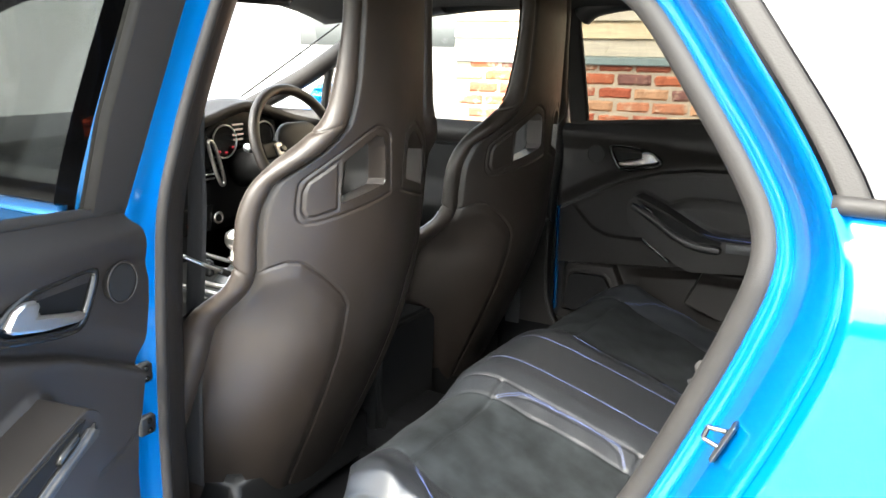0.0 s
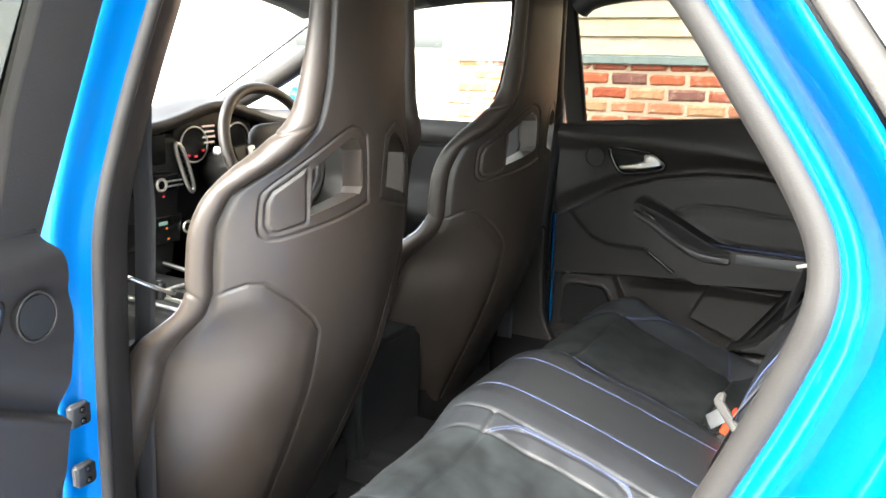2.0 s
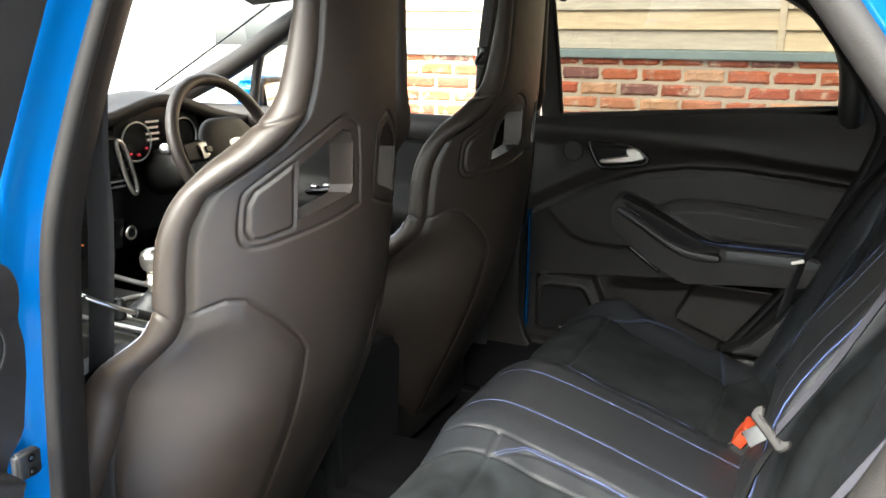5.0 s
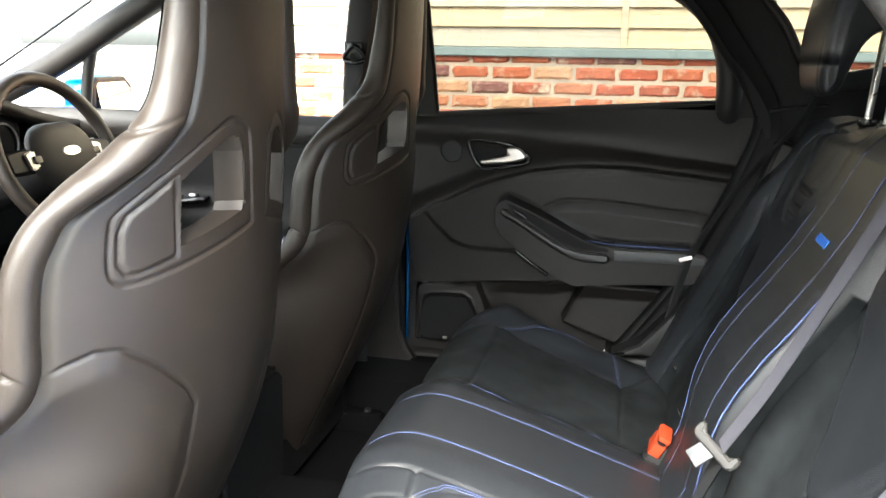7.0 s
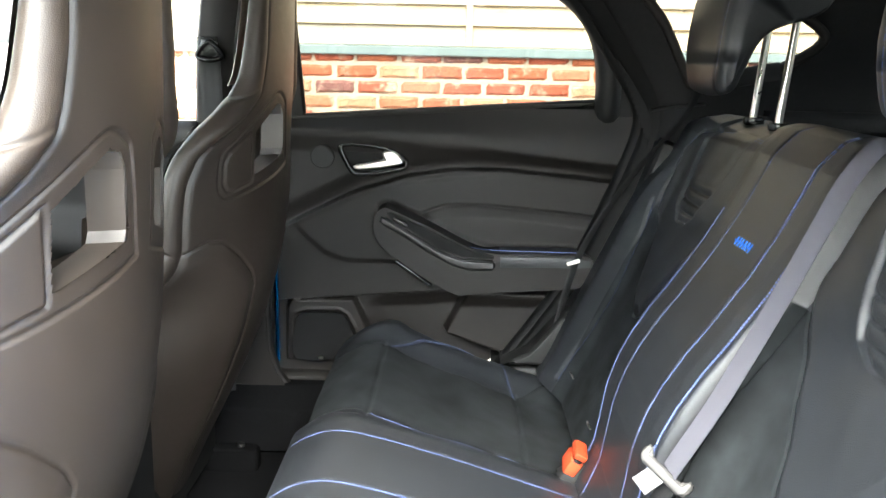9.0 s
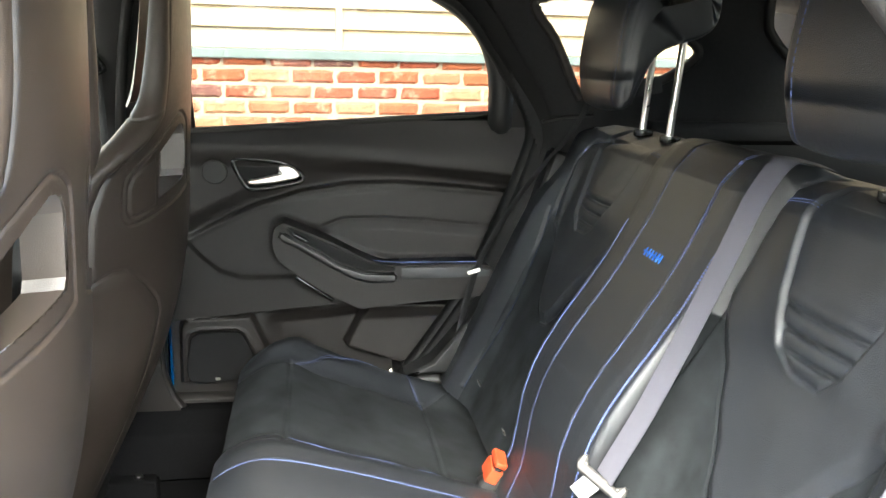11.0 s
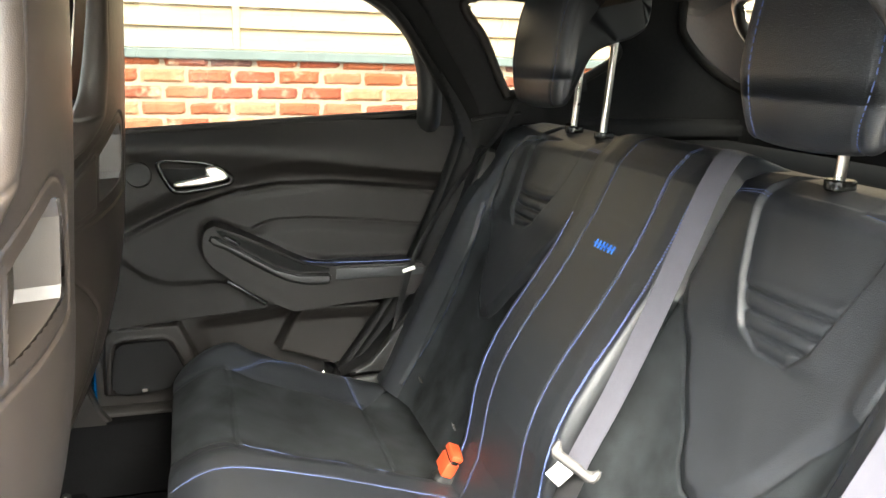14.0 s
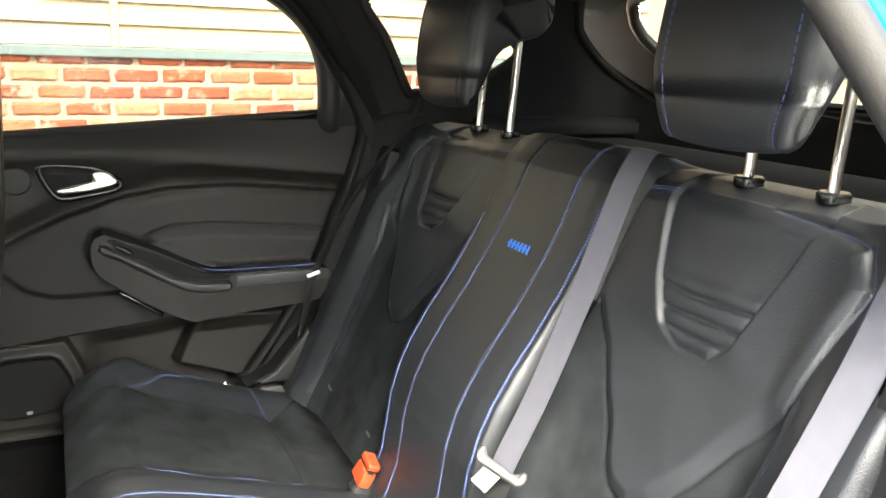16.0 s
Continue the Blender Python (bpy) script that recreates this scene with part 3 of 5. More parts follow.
def seat_point(u, z):
    """Back of a front seat: |u| to 0.7 over the shell, from there round the rolled edge; z height."""
    W = seat_half_width(z)
    R = shell_edge(z)
    s = np.clip(np.abs(u) / 0.7, 0, 1)
    r = R * s
    x = seat_back_x(z) - sweep(r, z)
    frame, flap, pad = within(r, z, FRAME), within(r, z, FLAP), within(r, z, PAD)
    x = x - 0.0035 * np.exp(-(frame / 0.0019) ** 2) - 0.0008 * ss(0.0, 0.004, frame)
    x = x - 0.0032 * np.exp(-(flap / 0.0019) ** 2) + 0.0015 * ss(0.0, 0.004, flap)
    x = x + 0.006 * ss(-0.001, 0.03, pad) - 0.0045 * np.exp(-(pad / 0.0019) ** 2)
    x = x - 0.007 * np.exp(-((R - r) / 0.0045) ** 2)
    # rolled edge: an arc in the frame of the shell's slope
    phi = np.clip((np.abs(u) - 0.7) / 0.3, 0, 1) * 1.42 * math.pi
    slope = (sweep(R + 0.002, z) - sweep(R - 0.002, z)) / 0.004
    nrm = np.sqrt(1 + slope ** 2)
    crease = 0.003 * (np.exp(-((z - 1.104 - 0.012 * np.cos(phi)) / 0.0024) ** 2) + np.exp(-((z - 0.852 + 0.012 * np.cos(phi)) / 0.0024) ** 2))
    rad = np.clip((W - R) * nrm / (1 + np.sqrt(1 + (0.85 * slope) ** 2)), 0.014, 0.032) - crease
    du, dn = rad * (1 - np.cos(phi)), rad * 0.85 * np.sin(phi)
    roll = np.abs(u) > 0.7
    x = np.where(roll, seat_back_x(z) - sweep(R, z) - 0.007 + 0.006 * ss(-0.001, 0.03, within(R, z, PAD)) + (-slope * du + dn) / nrm, x)
    r = np.where(roll, R + (du + slope * dn) / nrm, r)
    return x, np.sign(u) * r, z


def build_seat(name, side, label):
    top = thing(name, label, "seat", "front seats")
    us = np.r_[np.linspace(-1, -0.7, 26)[:-1], np.linspace(-0.7, 0.7, 261), np.linspace(0.7, 1, 26)[1:]]
    zs = np.arange(0.24, 1.4205, 0.0026)
    v, f = grid(seat_point, us, zs)
    U, Z = np.meshgrid(us, zs)
    r = shell_edge(Z) * np.clip(np.abs(U) / 0.7, 0, 1)
    hole = within(r, Z, SLOT).ravel()
    f = f[~(hole[f] > 0).all(1)]
    cover = (np.abs(U).ravel()[f] > 0.699).all(1)
    for nm, sel, mat, lab in (("back_shell", ~cover, SHELL, "matt black moulded back shell with harness slots"), ("side_bolster", cover, LEATHER_PLAIN, "rolled black leather edge")):
        used = np.unique(f[sel])
        again = np.full(len(v), -1)
        again[used] = np.arange(len(used))
        part(nm, (v[used], again[f[sel]]), mat, top, lab)

    def front(u, z):
        R = seat_half_width(z) - 0.034
        return seat_back_x(z) - sweep(R, z) - 0.045 - 0.05 * (1 - np.abs(u) ** 3) * ss(1.45, 1.0, z) * 0.4, u * R, z
    fv, ff = grid(front, np.linspace(1, -1, 80), np.arange(0.24, 1.4205, 0.01))
    gap = (np.abs(fv[:, 1]) < 0.21) & (np.abs(fv[:, 2] - 1.015) < 0.10)
    part("upholstery", (fv, ff[~gap[ff].all(1)]), LEATHER_PLAIN, top)
    part("top_cap", grid(lambda u, t: (0.02 - 0.08 * t, u * 0.09, 1.42 + 0.012 * np.sin(t * math.pi)), np.linspace(-1, 1, 12), np.linspace(0, 1, 12)), LEATHER_PLAIN, top)
    # walls of the two harness slots, slanting outwards to the front
    for s in (-1, 1):
        ring = np.array(SLOT)
        rr = np.vstack([ring, ring[:1]])

        def wallsheet(u, t):
            a, z = np.interp(u, range(len(rr)), rr[:, 0]), np.interp(u, range(len(rr)), rr[:, 1])
            return seat_back_x(z) - sweep(a) - 0.004 - t * 0.036, s * (a + 0.004 * t), z - 0.002 * t
        v2, f2 = grid(wallsheet, np.linspace(0, len(rr) - 1, 10 * (len(rr) - 1) + 1), np.linspace(0, 1, 5))
        part("slot_lining", (v2, f2 if s > 0 else f2[:, ::-1]), SHELL, top, "plain slot surround", smooth=False)
    for s in (-1, 1):
        seam = []
        for z in np.linspace(0.60, 0.845, 30):
            a, b, c = seat_point(np.array(s * 0.955), np.array(z))
            seam.append((float(a) - 0.001, float(b), float(c)))
        part("edge_seam", tube(seam, 0.0022, 6), SEAM, top, "pale stitched edge")
    # cushion and base
    part("seat_cushion", block((0.46, 0.50, 0.13), (-0.52, 0, 0.50), 0.045, segments=4), LEATHER, top)
    for s in (-1, 1):
        part("cushion_bolster", block((0.42, 0.085, 0.16), (-0.53, s * 0.235, 0.515), 0.04, segments=4), LEATHER, top)
    part("cushion_base", block((0.5, 0.46, 0.14), (-0.46, 0, 0.33), 0.02), TRIM_DARK, top)
    for yy in (-0.2, 0.2):
        rail = part("seat_rail", block((0.62, 0.04, 0.06), (-0.42, yy, 0.262), 0.006), CARPET, top, "dark metal floor rail")
        part("rail_bolt", disc((-0.150, yy, 0.294), (0.2, 0, 1), 0.009, 0.012, 12), STEEL, rail, "zinc plated rail bolt")
    top.matrix_basis = pose(0, side * SEAT_Y, 0)
    return top


seat_near = build_seat("front_seat", -1, "black leather bucket seat with slotted back, passenger side")
seat_far = copy_thing(seat_near, pose(0, SEAT_Y, 0))
seat_far["label"] = "black leather bucket seat with slotted back, behind the steering wheel"

# ---- doors: built as the far door stands closed; the near one is its mirror, swung open ----
DOOR_Y = 0.75
HINGE = (-0.13, 0.83)
CREASE_UP = [(-0.10, 0.991), (-0.039, 0.989), (0.18, 0.984), (0.32, 0.972), (0.5, 0.950), (0.70, 0.930), (0.80, 0.92)]
CREASE_LOW = [(-0.10, 0.755), (-0.043, 0.786), (0.04, 0.828), (0.103, 0.857), (0.209, 0.890), (0.314, 0.907), (0.445, 0.909), (0.576, 0.898), (0.695, 0.887), (0.8, 0.87)]
LOWER = [(-0.10, 0.579), (-0.085, 0.581), (0.1, 0.597), (0.266, 0.61), (0.36, 0.625), (0.8, 0.63)]
INSERT_D = [(0.230, 0.793), (0.265, 0.810), (0.303, 0.823), (0.382, 0.825), (0.514, 0.815), (0.70, 0.797), (0.70, 0.70), (0.40, 0.70), (0.345, 0.726)]
ARM = [(0.140, 0.800), (0.146, 0.818), (0.160, 0.827), (0.175, 0.826), (0.266, 0.787), (0.357, 0.741), (0.416, 0.729), (0.60, 0.729), (0.64, 0.715), (0.64, 0.668), (0.60, 0.650), (0.45, 0.638), (0.36, 0.629), (0.325, 0.630), (0.242, 0.675), (0.176, 0.723), (0.150, 0.747), (0.140, 0.772)]
POCKET = [(0.361, 0.628), (0.60, 0.618), (0.52, 0.50), (0.45, 0.455), (0.302, 0.508)]
SPEAKER = [(-0.083, 0.561), (-0.075, 0.576), (-0.062, 0.583), (0.082, 0.587), (0.098, 0.553), (0.116, 0.511), (0.13, 0.44), (-0.085, 0.42)]
GRILLE = [(-0.066, 0.530), (-0.058, 0.546), (-0.038, 0.555), (0.048, 0.556), (0.066, 0.545), (0.088, 0.501), (0.096, 0.44), (-0.066, 0.425)]


# front edge of the near door's trim
EDGE_Z = [0.40, 0.50, 0.65, 0.72, 0.77, 0.85, 0.89, 0.92, 0.96, 1.0, 1.03, 1.07]
EDGE_X = [0.0, 0.0, 0.0, -0.008, -0.02, -0.038, -0.046, -0.048, -0.040, -0.024, -0.015, -0.012]


def line_z(line, x):
    return np.interp(x, [p[0] for p in line], [p[1] for p in line])


def door_rear(z):
    return np.interp(z, [0.40, 0.455, 0.50, 0.60, 0.72, 0.874, 1.06], [0.40, 0.445, 0.50, 0.575, 0.66, 0.735, 0.735])


def belt(x):
    return 1.022 + 0.068 * (x + 0.037)


def panel_in(x, z):
    """How far the trim stands into the cabin from the door's base plane."""
    up, low, bottom = line_z(CREASE_UP, x), line_z(CREASE_LOW, x), line_z(LOWER, x)
    gap = np.maximum(up - low, 0.03)
    d = -0.016 * ss(low - 0.003, low + 0.003, z) + 0.016 * ss(low + 0.004, low + np.minimum(0.055, gap), z)
    d = d + 0.016 * ss(up - np.minimum(0.05, 0.7 * gap), up, z) - 0.026 * ss(up + 0.004, belt(x) + 0.004, z)
    d = d + 0.002 * np.exp(-((z - low + 0.006) / 0.006) ** 2)
    ins = within(x, z, INSERT_D)
    d = d - 0.004 * np.exp(-(ins / 0.0028) ** 2) + 0.009 * ss(0, 0.03, ins)
    arm = within(x, z, ARM)
    d = d + 0.010 * ss(-0.012, 0.006, arm)
    d = d - 0.034 * (1 - ss(bottom - 0.004, bottom, z)) - 0.02 * ss(0.10, 0.16, x) * (1 - ss(bottom - 0.05, bottom - 0.01, z))
    pocket = within(x, z, POCKET)
    d = d + 0.062 * ss(-0.002, 0.006, pocket)
    sp = within(x, z, SPEAKER)
    d = d + 0.026 * ss(-0.004, 0.006, sp)
    gr = within(x, z, GRILLE)
    d = d + 0.003 * np.exp(-((gr + 0.002) / 0.003) ** 2) - 0.009 * ss(0.0, 0.012, gr)
    low2 = within(x, z, [(-0.064, 0.781), (-0.025, 0.738), (0.015, 0.702), (0.062, 0.685), (0.13, 0.684), (0.30, 0.69), (0.9, 0.69), (0.9, 0.95), (0.0, 0.85)])
    return d + 0.004 * ss(-0.008, 0.008, low2) * (z < low)


def build_door(name, side, label):
    top = thing(name, label, "door", "rear doors")
    sg = side

    def trim(a, z):
        lo = np.interp(z, EDGE_Z, EDGE_X) if sg < 0 else -0.098 + 0 * z
        zz = np.where(z > 1.0, 1.0 + (z - 1.0) * (belt(lo + a * (door_rear(z) - lo)) - 1.0) / 0.066, z)
        x = lo + a * (door_rear(np.minimum(zz, 1.06)) - lo)
        return x, sg * (DOOR_Y - panel_in(x, zz)), zz
    aa = np.linspace(0, 1, 211) if side > 0 else np.linspace(1, 0, 211)
    v, f = grid(trim, aa, np.r_[np.arange(0.34, 1.0, 0.0032), np.linspace(1.0, 1.066, 18)], 0.0)
    part("trim_panel", (v, f[:, ::-1]), TRIM, top, "charcoal moulded trim panel with armrest and leather insert")
    ycol = lambda lo, hi: (min(sg * lo, sg * hi), max(sg * lo, sg * hi))
    # tweeter cover and handle
    part("tweeter_cover", disc((0.013, sg * (DOOR_Y - 0.004), 0.932), (0, -sg, 0), 0.026, 0.012), TRIM_DARK, top, "round tweeter cover", smooth=False)
    part("tweeter_ring", tube([(0.013 + 0.027 * math.cos(a), sg * (DOOR_Y - 0.010), 0.932 + 0.027 * math.sin(a)) for a in np.linspace(0, 2 * math.pi, 40, endpoint=False)], 0.0018, 6, 0, True), TRIM, top)
    bez = [(0.055, 0.950), (0.067, 0.962), (0.110, 0.960), (0.156, 0.954), (0.189, 0.939), (0.208, 0.921), (0.198, 0.909), (0.150, 0.899), (0.103, 0.893), (0.080, 0.901)]
    part("handle_bezel", tube([(p[0], sg * (DOOR_Y - 0.003), p[1]) for p in bez], 0.0065, 8, 60, True), GLOSS_BLACK, top)
    # flat plate; the dark inside of the handle recess is its colour
    part("handle_shade", prism([(p[0] * 0.94 + 0.008, p[1] * 0.94 + 0.0558) for p in bez], "y", *ycol(DOOR_Y - 0.001, DOOR_Y + 0.01), 0.001), SHADE_BLACK, top)
    lev = [(0.083, 0.909), (0.094, 0.904), (0.150, 0.909), (0.192, 0.918), (0.204, 0.925), (0.190, 0.943), (0.176, 0.950), (0.154, 0.948), (0.152, 0.941), (0.158, 0.930), (0.140, 0.926), (0.105, 0.918), (0.088, 0.916)]
    part("door_handle", prism(lev, "y", *ycol(DOOR_Y - 0.018, DOOR_Y - 0.006), 0.004, 3), CHROME, top, "satin chrome pull handle")
    # armrest: rounded body, the hollow's shade as a black piece, satin rim, and a padded rear half
    part("armrest", prism(curve(ARM, 72, True), "y", *ycol(0.668, DOOR_Y), 0.016, 5), TRIM, top, "moulded armrest with rounded nose")
    rim = [(0.150, 0.806), (0.163, 0.812), (0.177, 0.802), (0.229, 0.772), (0.293, 0.733), (0.345, 0.716), (0.418, 0.713), (0.418, 0.689), (0.358, 0.689), (0.32, 0.698), (0.268, 0.726), (0.19, 0.775), (0.156, 0.791)]
    part("armrest_rim", prism(rim, "y", *ycol(0.659, 0.70), 0.006, 3), GREY_RIM, top, "satin grey grip along the armrest")
    hollow = [(0.168, 0.819), (0.180, 0.819), (0.266, 0.781), (0.352, 0.738), (0.414, 0.724), (0.414, 0.7165), (0.345, 0.720), (0.293, 0.737), (0.229, 0.776), (0.180, 0.805)]
    # solid piece, no real recess: its black stands for the hollow's shade
    part("pull_shade", prism(hollow, "y", *ycol(0.6655, 0.70), 0.0015, 2), SHADE_BLACK, top, "black piece standing for the shaded hollow behind the grip")
    part("window_switch", prism([(0.183, 0.812), (0.214, 0.797), (0.222, 0.786), (0.214, 0.784), (0.186, 0.800)], "y", *ycol(0.659, 0.69), 0.003, 2), GLOSS_BLACK, top)
    part("armrest_pad", prism([(0.421, 0.7305), (0.60, 0.7315), (0.642, 0.722), (0.642, 0.694), (0.60, 0.692), (0.421, 0.690)], "y", *ycol(0.663, DOOR_Y - 0.01), 0.008, 4), LEATHER, top, "leather armrest pad")
    part("pad_seam", tube([(0.345, sg * 0.690, 0.741), (0.40, sg * 0.680, 0.735), (0.50, sg * 0.678, 0.7335), (0.62, sg * 0.678, 0.7330)], 0.0013, 6, 24), THREAD, top, "blue stitched seam")
    part("pull_bar", tube([(0.190, sg * 0.680, 0.703), (0.232, sg * 0.676, 0.675), (0.272, sg * 0.680, 0.646)], 0.0055, 8, 12), GLOSS_BLACK, top)
    part("speaker_grille", prism(curve([(p[0] * 0.9 + 0.002, p[1] * 0.9 + 0.050) for p in GRILLE], 40, True), "y", *ycol(DOOR_Y - 0.004, DOOR_Y + 0.02), 0.003), GRID, top, "dark speaker grille")
    part("speaker_mark", block((0.012, 0.004, 0.007), (0.002, sg * (DOOR_Y - 0.006), 0.437), 0.001), CHROME, top, "small bright mark")
    # skin, frame and glass
    fx = 0.012 if sg < 0 else -0.085
    skin_out = [(fx, 0.36), (0.30, 0.36), (0.42, 0.44), (0.55, 0.55), (0.66, 0.70), (0.75, 0.88), (0.765, 1.02), (0.70, 1.03), (fx, 0.985)]
    part("outer_skin", prism(skin_out, "y", *ycol(DOOR_Y + 0.066, DOOR_Y + 0.115), 0.012), PAINT, top, "blue painted door skin")
    if sg > 0:
        part("edge_flange", prism([(-0.108, 0.42), (-0.100, 0.42), (-0.100, 0.76), (-0.108, 0.76)], "y", *ycol(DOOR_Y - 0.008, DOOR_Y + 0.022), 0.004), PAINT, top, "blue door edge")
    px = -0.022 if sg < 0 else -0.085
    part("belt_seal", tube([(px + 0.01, sg * (DOOR_Y + 0.012), belt(px) - 0.001), (0.3, sg * (DOOR_Y + 0.012), belt(0.3) - 0.001), (0.70, sg * (DOOR_Y + 0.012), belt(0.70) - 0.001)], 0.008, 8, 20), RUBBER, top, "black window seal")
    lean = lambda z: sg * (DOOR_Y + 0.015 - 0.30 * (z - 1.03))
    rear_line = [(0.690, 1.05), (0.672, 1.15), (0.635, 1.24), (0.56, 1.315), (0.47, 1.355)]
    frame_pts = [(-0.03, lean(1.33), 1.33), (0.0, lean(1.352), 1.352), (0.05, lean(1.365), 1.365), (0.15, lean(1.375), 1.375), (0.38, lean(1.372), 1.372), (0.5, lean(1.338), 1.338), (0.60, lean(1.27), 1.27), (0.650, lean(1.18), 1.18), (0.665, lean(1.06), 1.06), (0.668, lean(1.03) + sg * 0.04, 1.03)]
    wide = 0.0 if sg < 0 else -0.072
    tip = 0.022 if sg < 0 else 0.0
    fm = prism([(px, 0.99), (0.046 + wide, 0.99), (0.042 + wide, 1.15), (0.034 + wide - tip, 1.345), (px - 2.6 * tip, 1.345)], "y", -0.012, 0.012, 0.006)
    for vv in fm.verts:
        vv.co.y += lean(vv.co.z)
    part("frame_post", fm, RUBBER, top, "satin black window post")
    part("window_frame", tube(frame_pts, 0.03, 10, 90, flat=1.0), TRIM_DARK, top, "black window frame")
    qx = [(0.64, 1.0), (0.70, 1.0), (0.755, 1.0), (0.745, 1.06), (0.715, 1.16), (0.66, 1.26), (0.60, 1.30), (0.62, 1.22), (0.635, 1.12)]
    bm = prism(qx, "y", -0.008, 0.008, 0.003)
    for vv in bm.verts:
        vv.co.y += lean(vv.co.z)
    part("frame_corner", bm, TRIM_DARK, top)

    def pane(u, t):
        z = 1.01 + t * 0.36
        return (-0.01 + u * 0.65 if sg < 0 else -0.075 + u * 0.72), lean(z) + 0 * u, z
    pv, pf = grid(pane, np.linspace(0, 1, 12), np.linspace(0, 1, 12))
    part("pane", (pv, pf if sg > 0 else pf[:, ::-1]), PRIVACY, top, "tinted privacy side glass")
    return top


door_far = build_door("rear_door", 1, "closed rear car door with charcoal trim and chrome handle")
door_near = build_door("rear_door", -1, "open blue rear car door with charcoal trim")
door_near.matrix_basis = Matrix.Translation((HINGE[0], -HINGE[1], 0)) @ pose(0, 0, 0, 0, 0, -80) @ Matrix.Translation((-HINGE[0], HINGE[1], 0))

# ---- car body: floor, roof, pillars ----
body = thing("car_body", "blue hatchback body shell with black cabin lining", "car")
part("floor", block((2.6, 1.5, 0.08), (-0.4, 0, 0.20), 0.02), CARPET, body, "black carpet floor")
part("tunnel", prism([(-0.16, 0.22), (-0.12, 0.36), (0.12, 0.36), (0.16, 0.22)], "x", -1.6, 0.35, 0.03, 3), CARPET, body)
part("boot_floor", block((0.9, 1.4, 0.06), (1.35, 0, 0.62), 0.02), CARPET, body)
part("heel_panel", block((0.06, 1.40, 0.3), (0.14, 0, 0.37), 0.02), CARPET, body)


def roof(u, v):
    x, y = -0.95 + 2.30 * u, (v * 2 - 1) * 0.66
    return x, y, 1.42 - 0.07 * (np.abs(y) / 0.66) ** 3 - 0.05 * ((x - 0.2) / 1.2) ** 2 * ss(-0.1, 1.2, np.abs(x - 0.2))


solid("ceiling", grid(roof, np.linspace(0, 1, 40), np.linspace(0, 1, 30), -0.02), LINING, "charcoal cloth headlining", "ceiling", kind="structure")
part("roof_panel", grid(lambda u, v: tuple(c + (0.05 if i == 2 else 0) for i, c in enumerate(roof(u, v))), np.linspace(0, 1, 40), np.linspace(0, 1, 30), -0.02), PAINT, body, "blue roof")


def pillar(name, pts, widths, mat, label="", flat=0.45):
    return part(name, tube(pts, widths, 12, len(pts) * 10 if isinstance(widths, float) else 0, flat=flat), mat, body, label)


# sills, centre pillars, seals and jambs on both sides
def along(rows, us=None, n=50):
    """A skin through several lines: rows of equal-length control points."""
    lines = np.array([curve(r, n) for r in rows])
    k, m = lines.shape[:2]
    idx = np.arange(k * m).reshape(k, m)
    f = np.stack([idx[:-1, :-1], idx[:-1, 1:], idx[1:, 1:], idx[1:, :-1]], -1).reshape(-1, 4)
    return lines.reshape(-1, 3), f


B_LINE = [(0.36, -0.222), (0.55, -0.222), (0.71, -0.215), (0.85, -0.205), (0.98, -0.188), (1.10, -0.173), (1.22, -0.152), (1.36, -0.12)]


def side_y(z, y0):
    """Tumblehome: the side leans inwards above the belt line."""
    return y0 - 0.28 * max(0.0, z - 1.0)


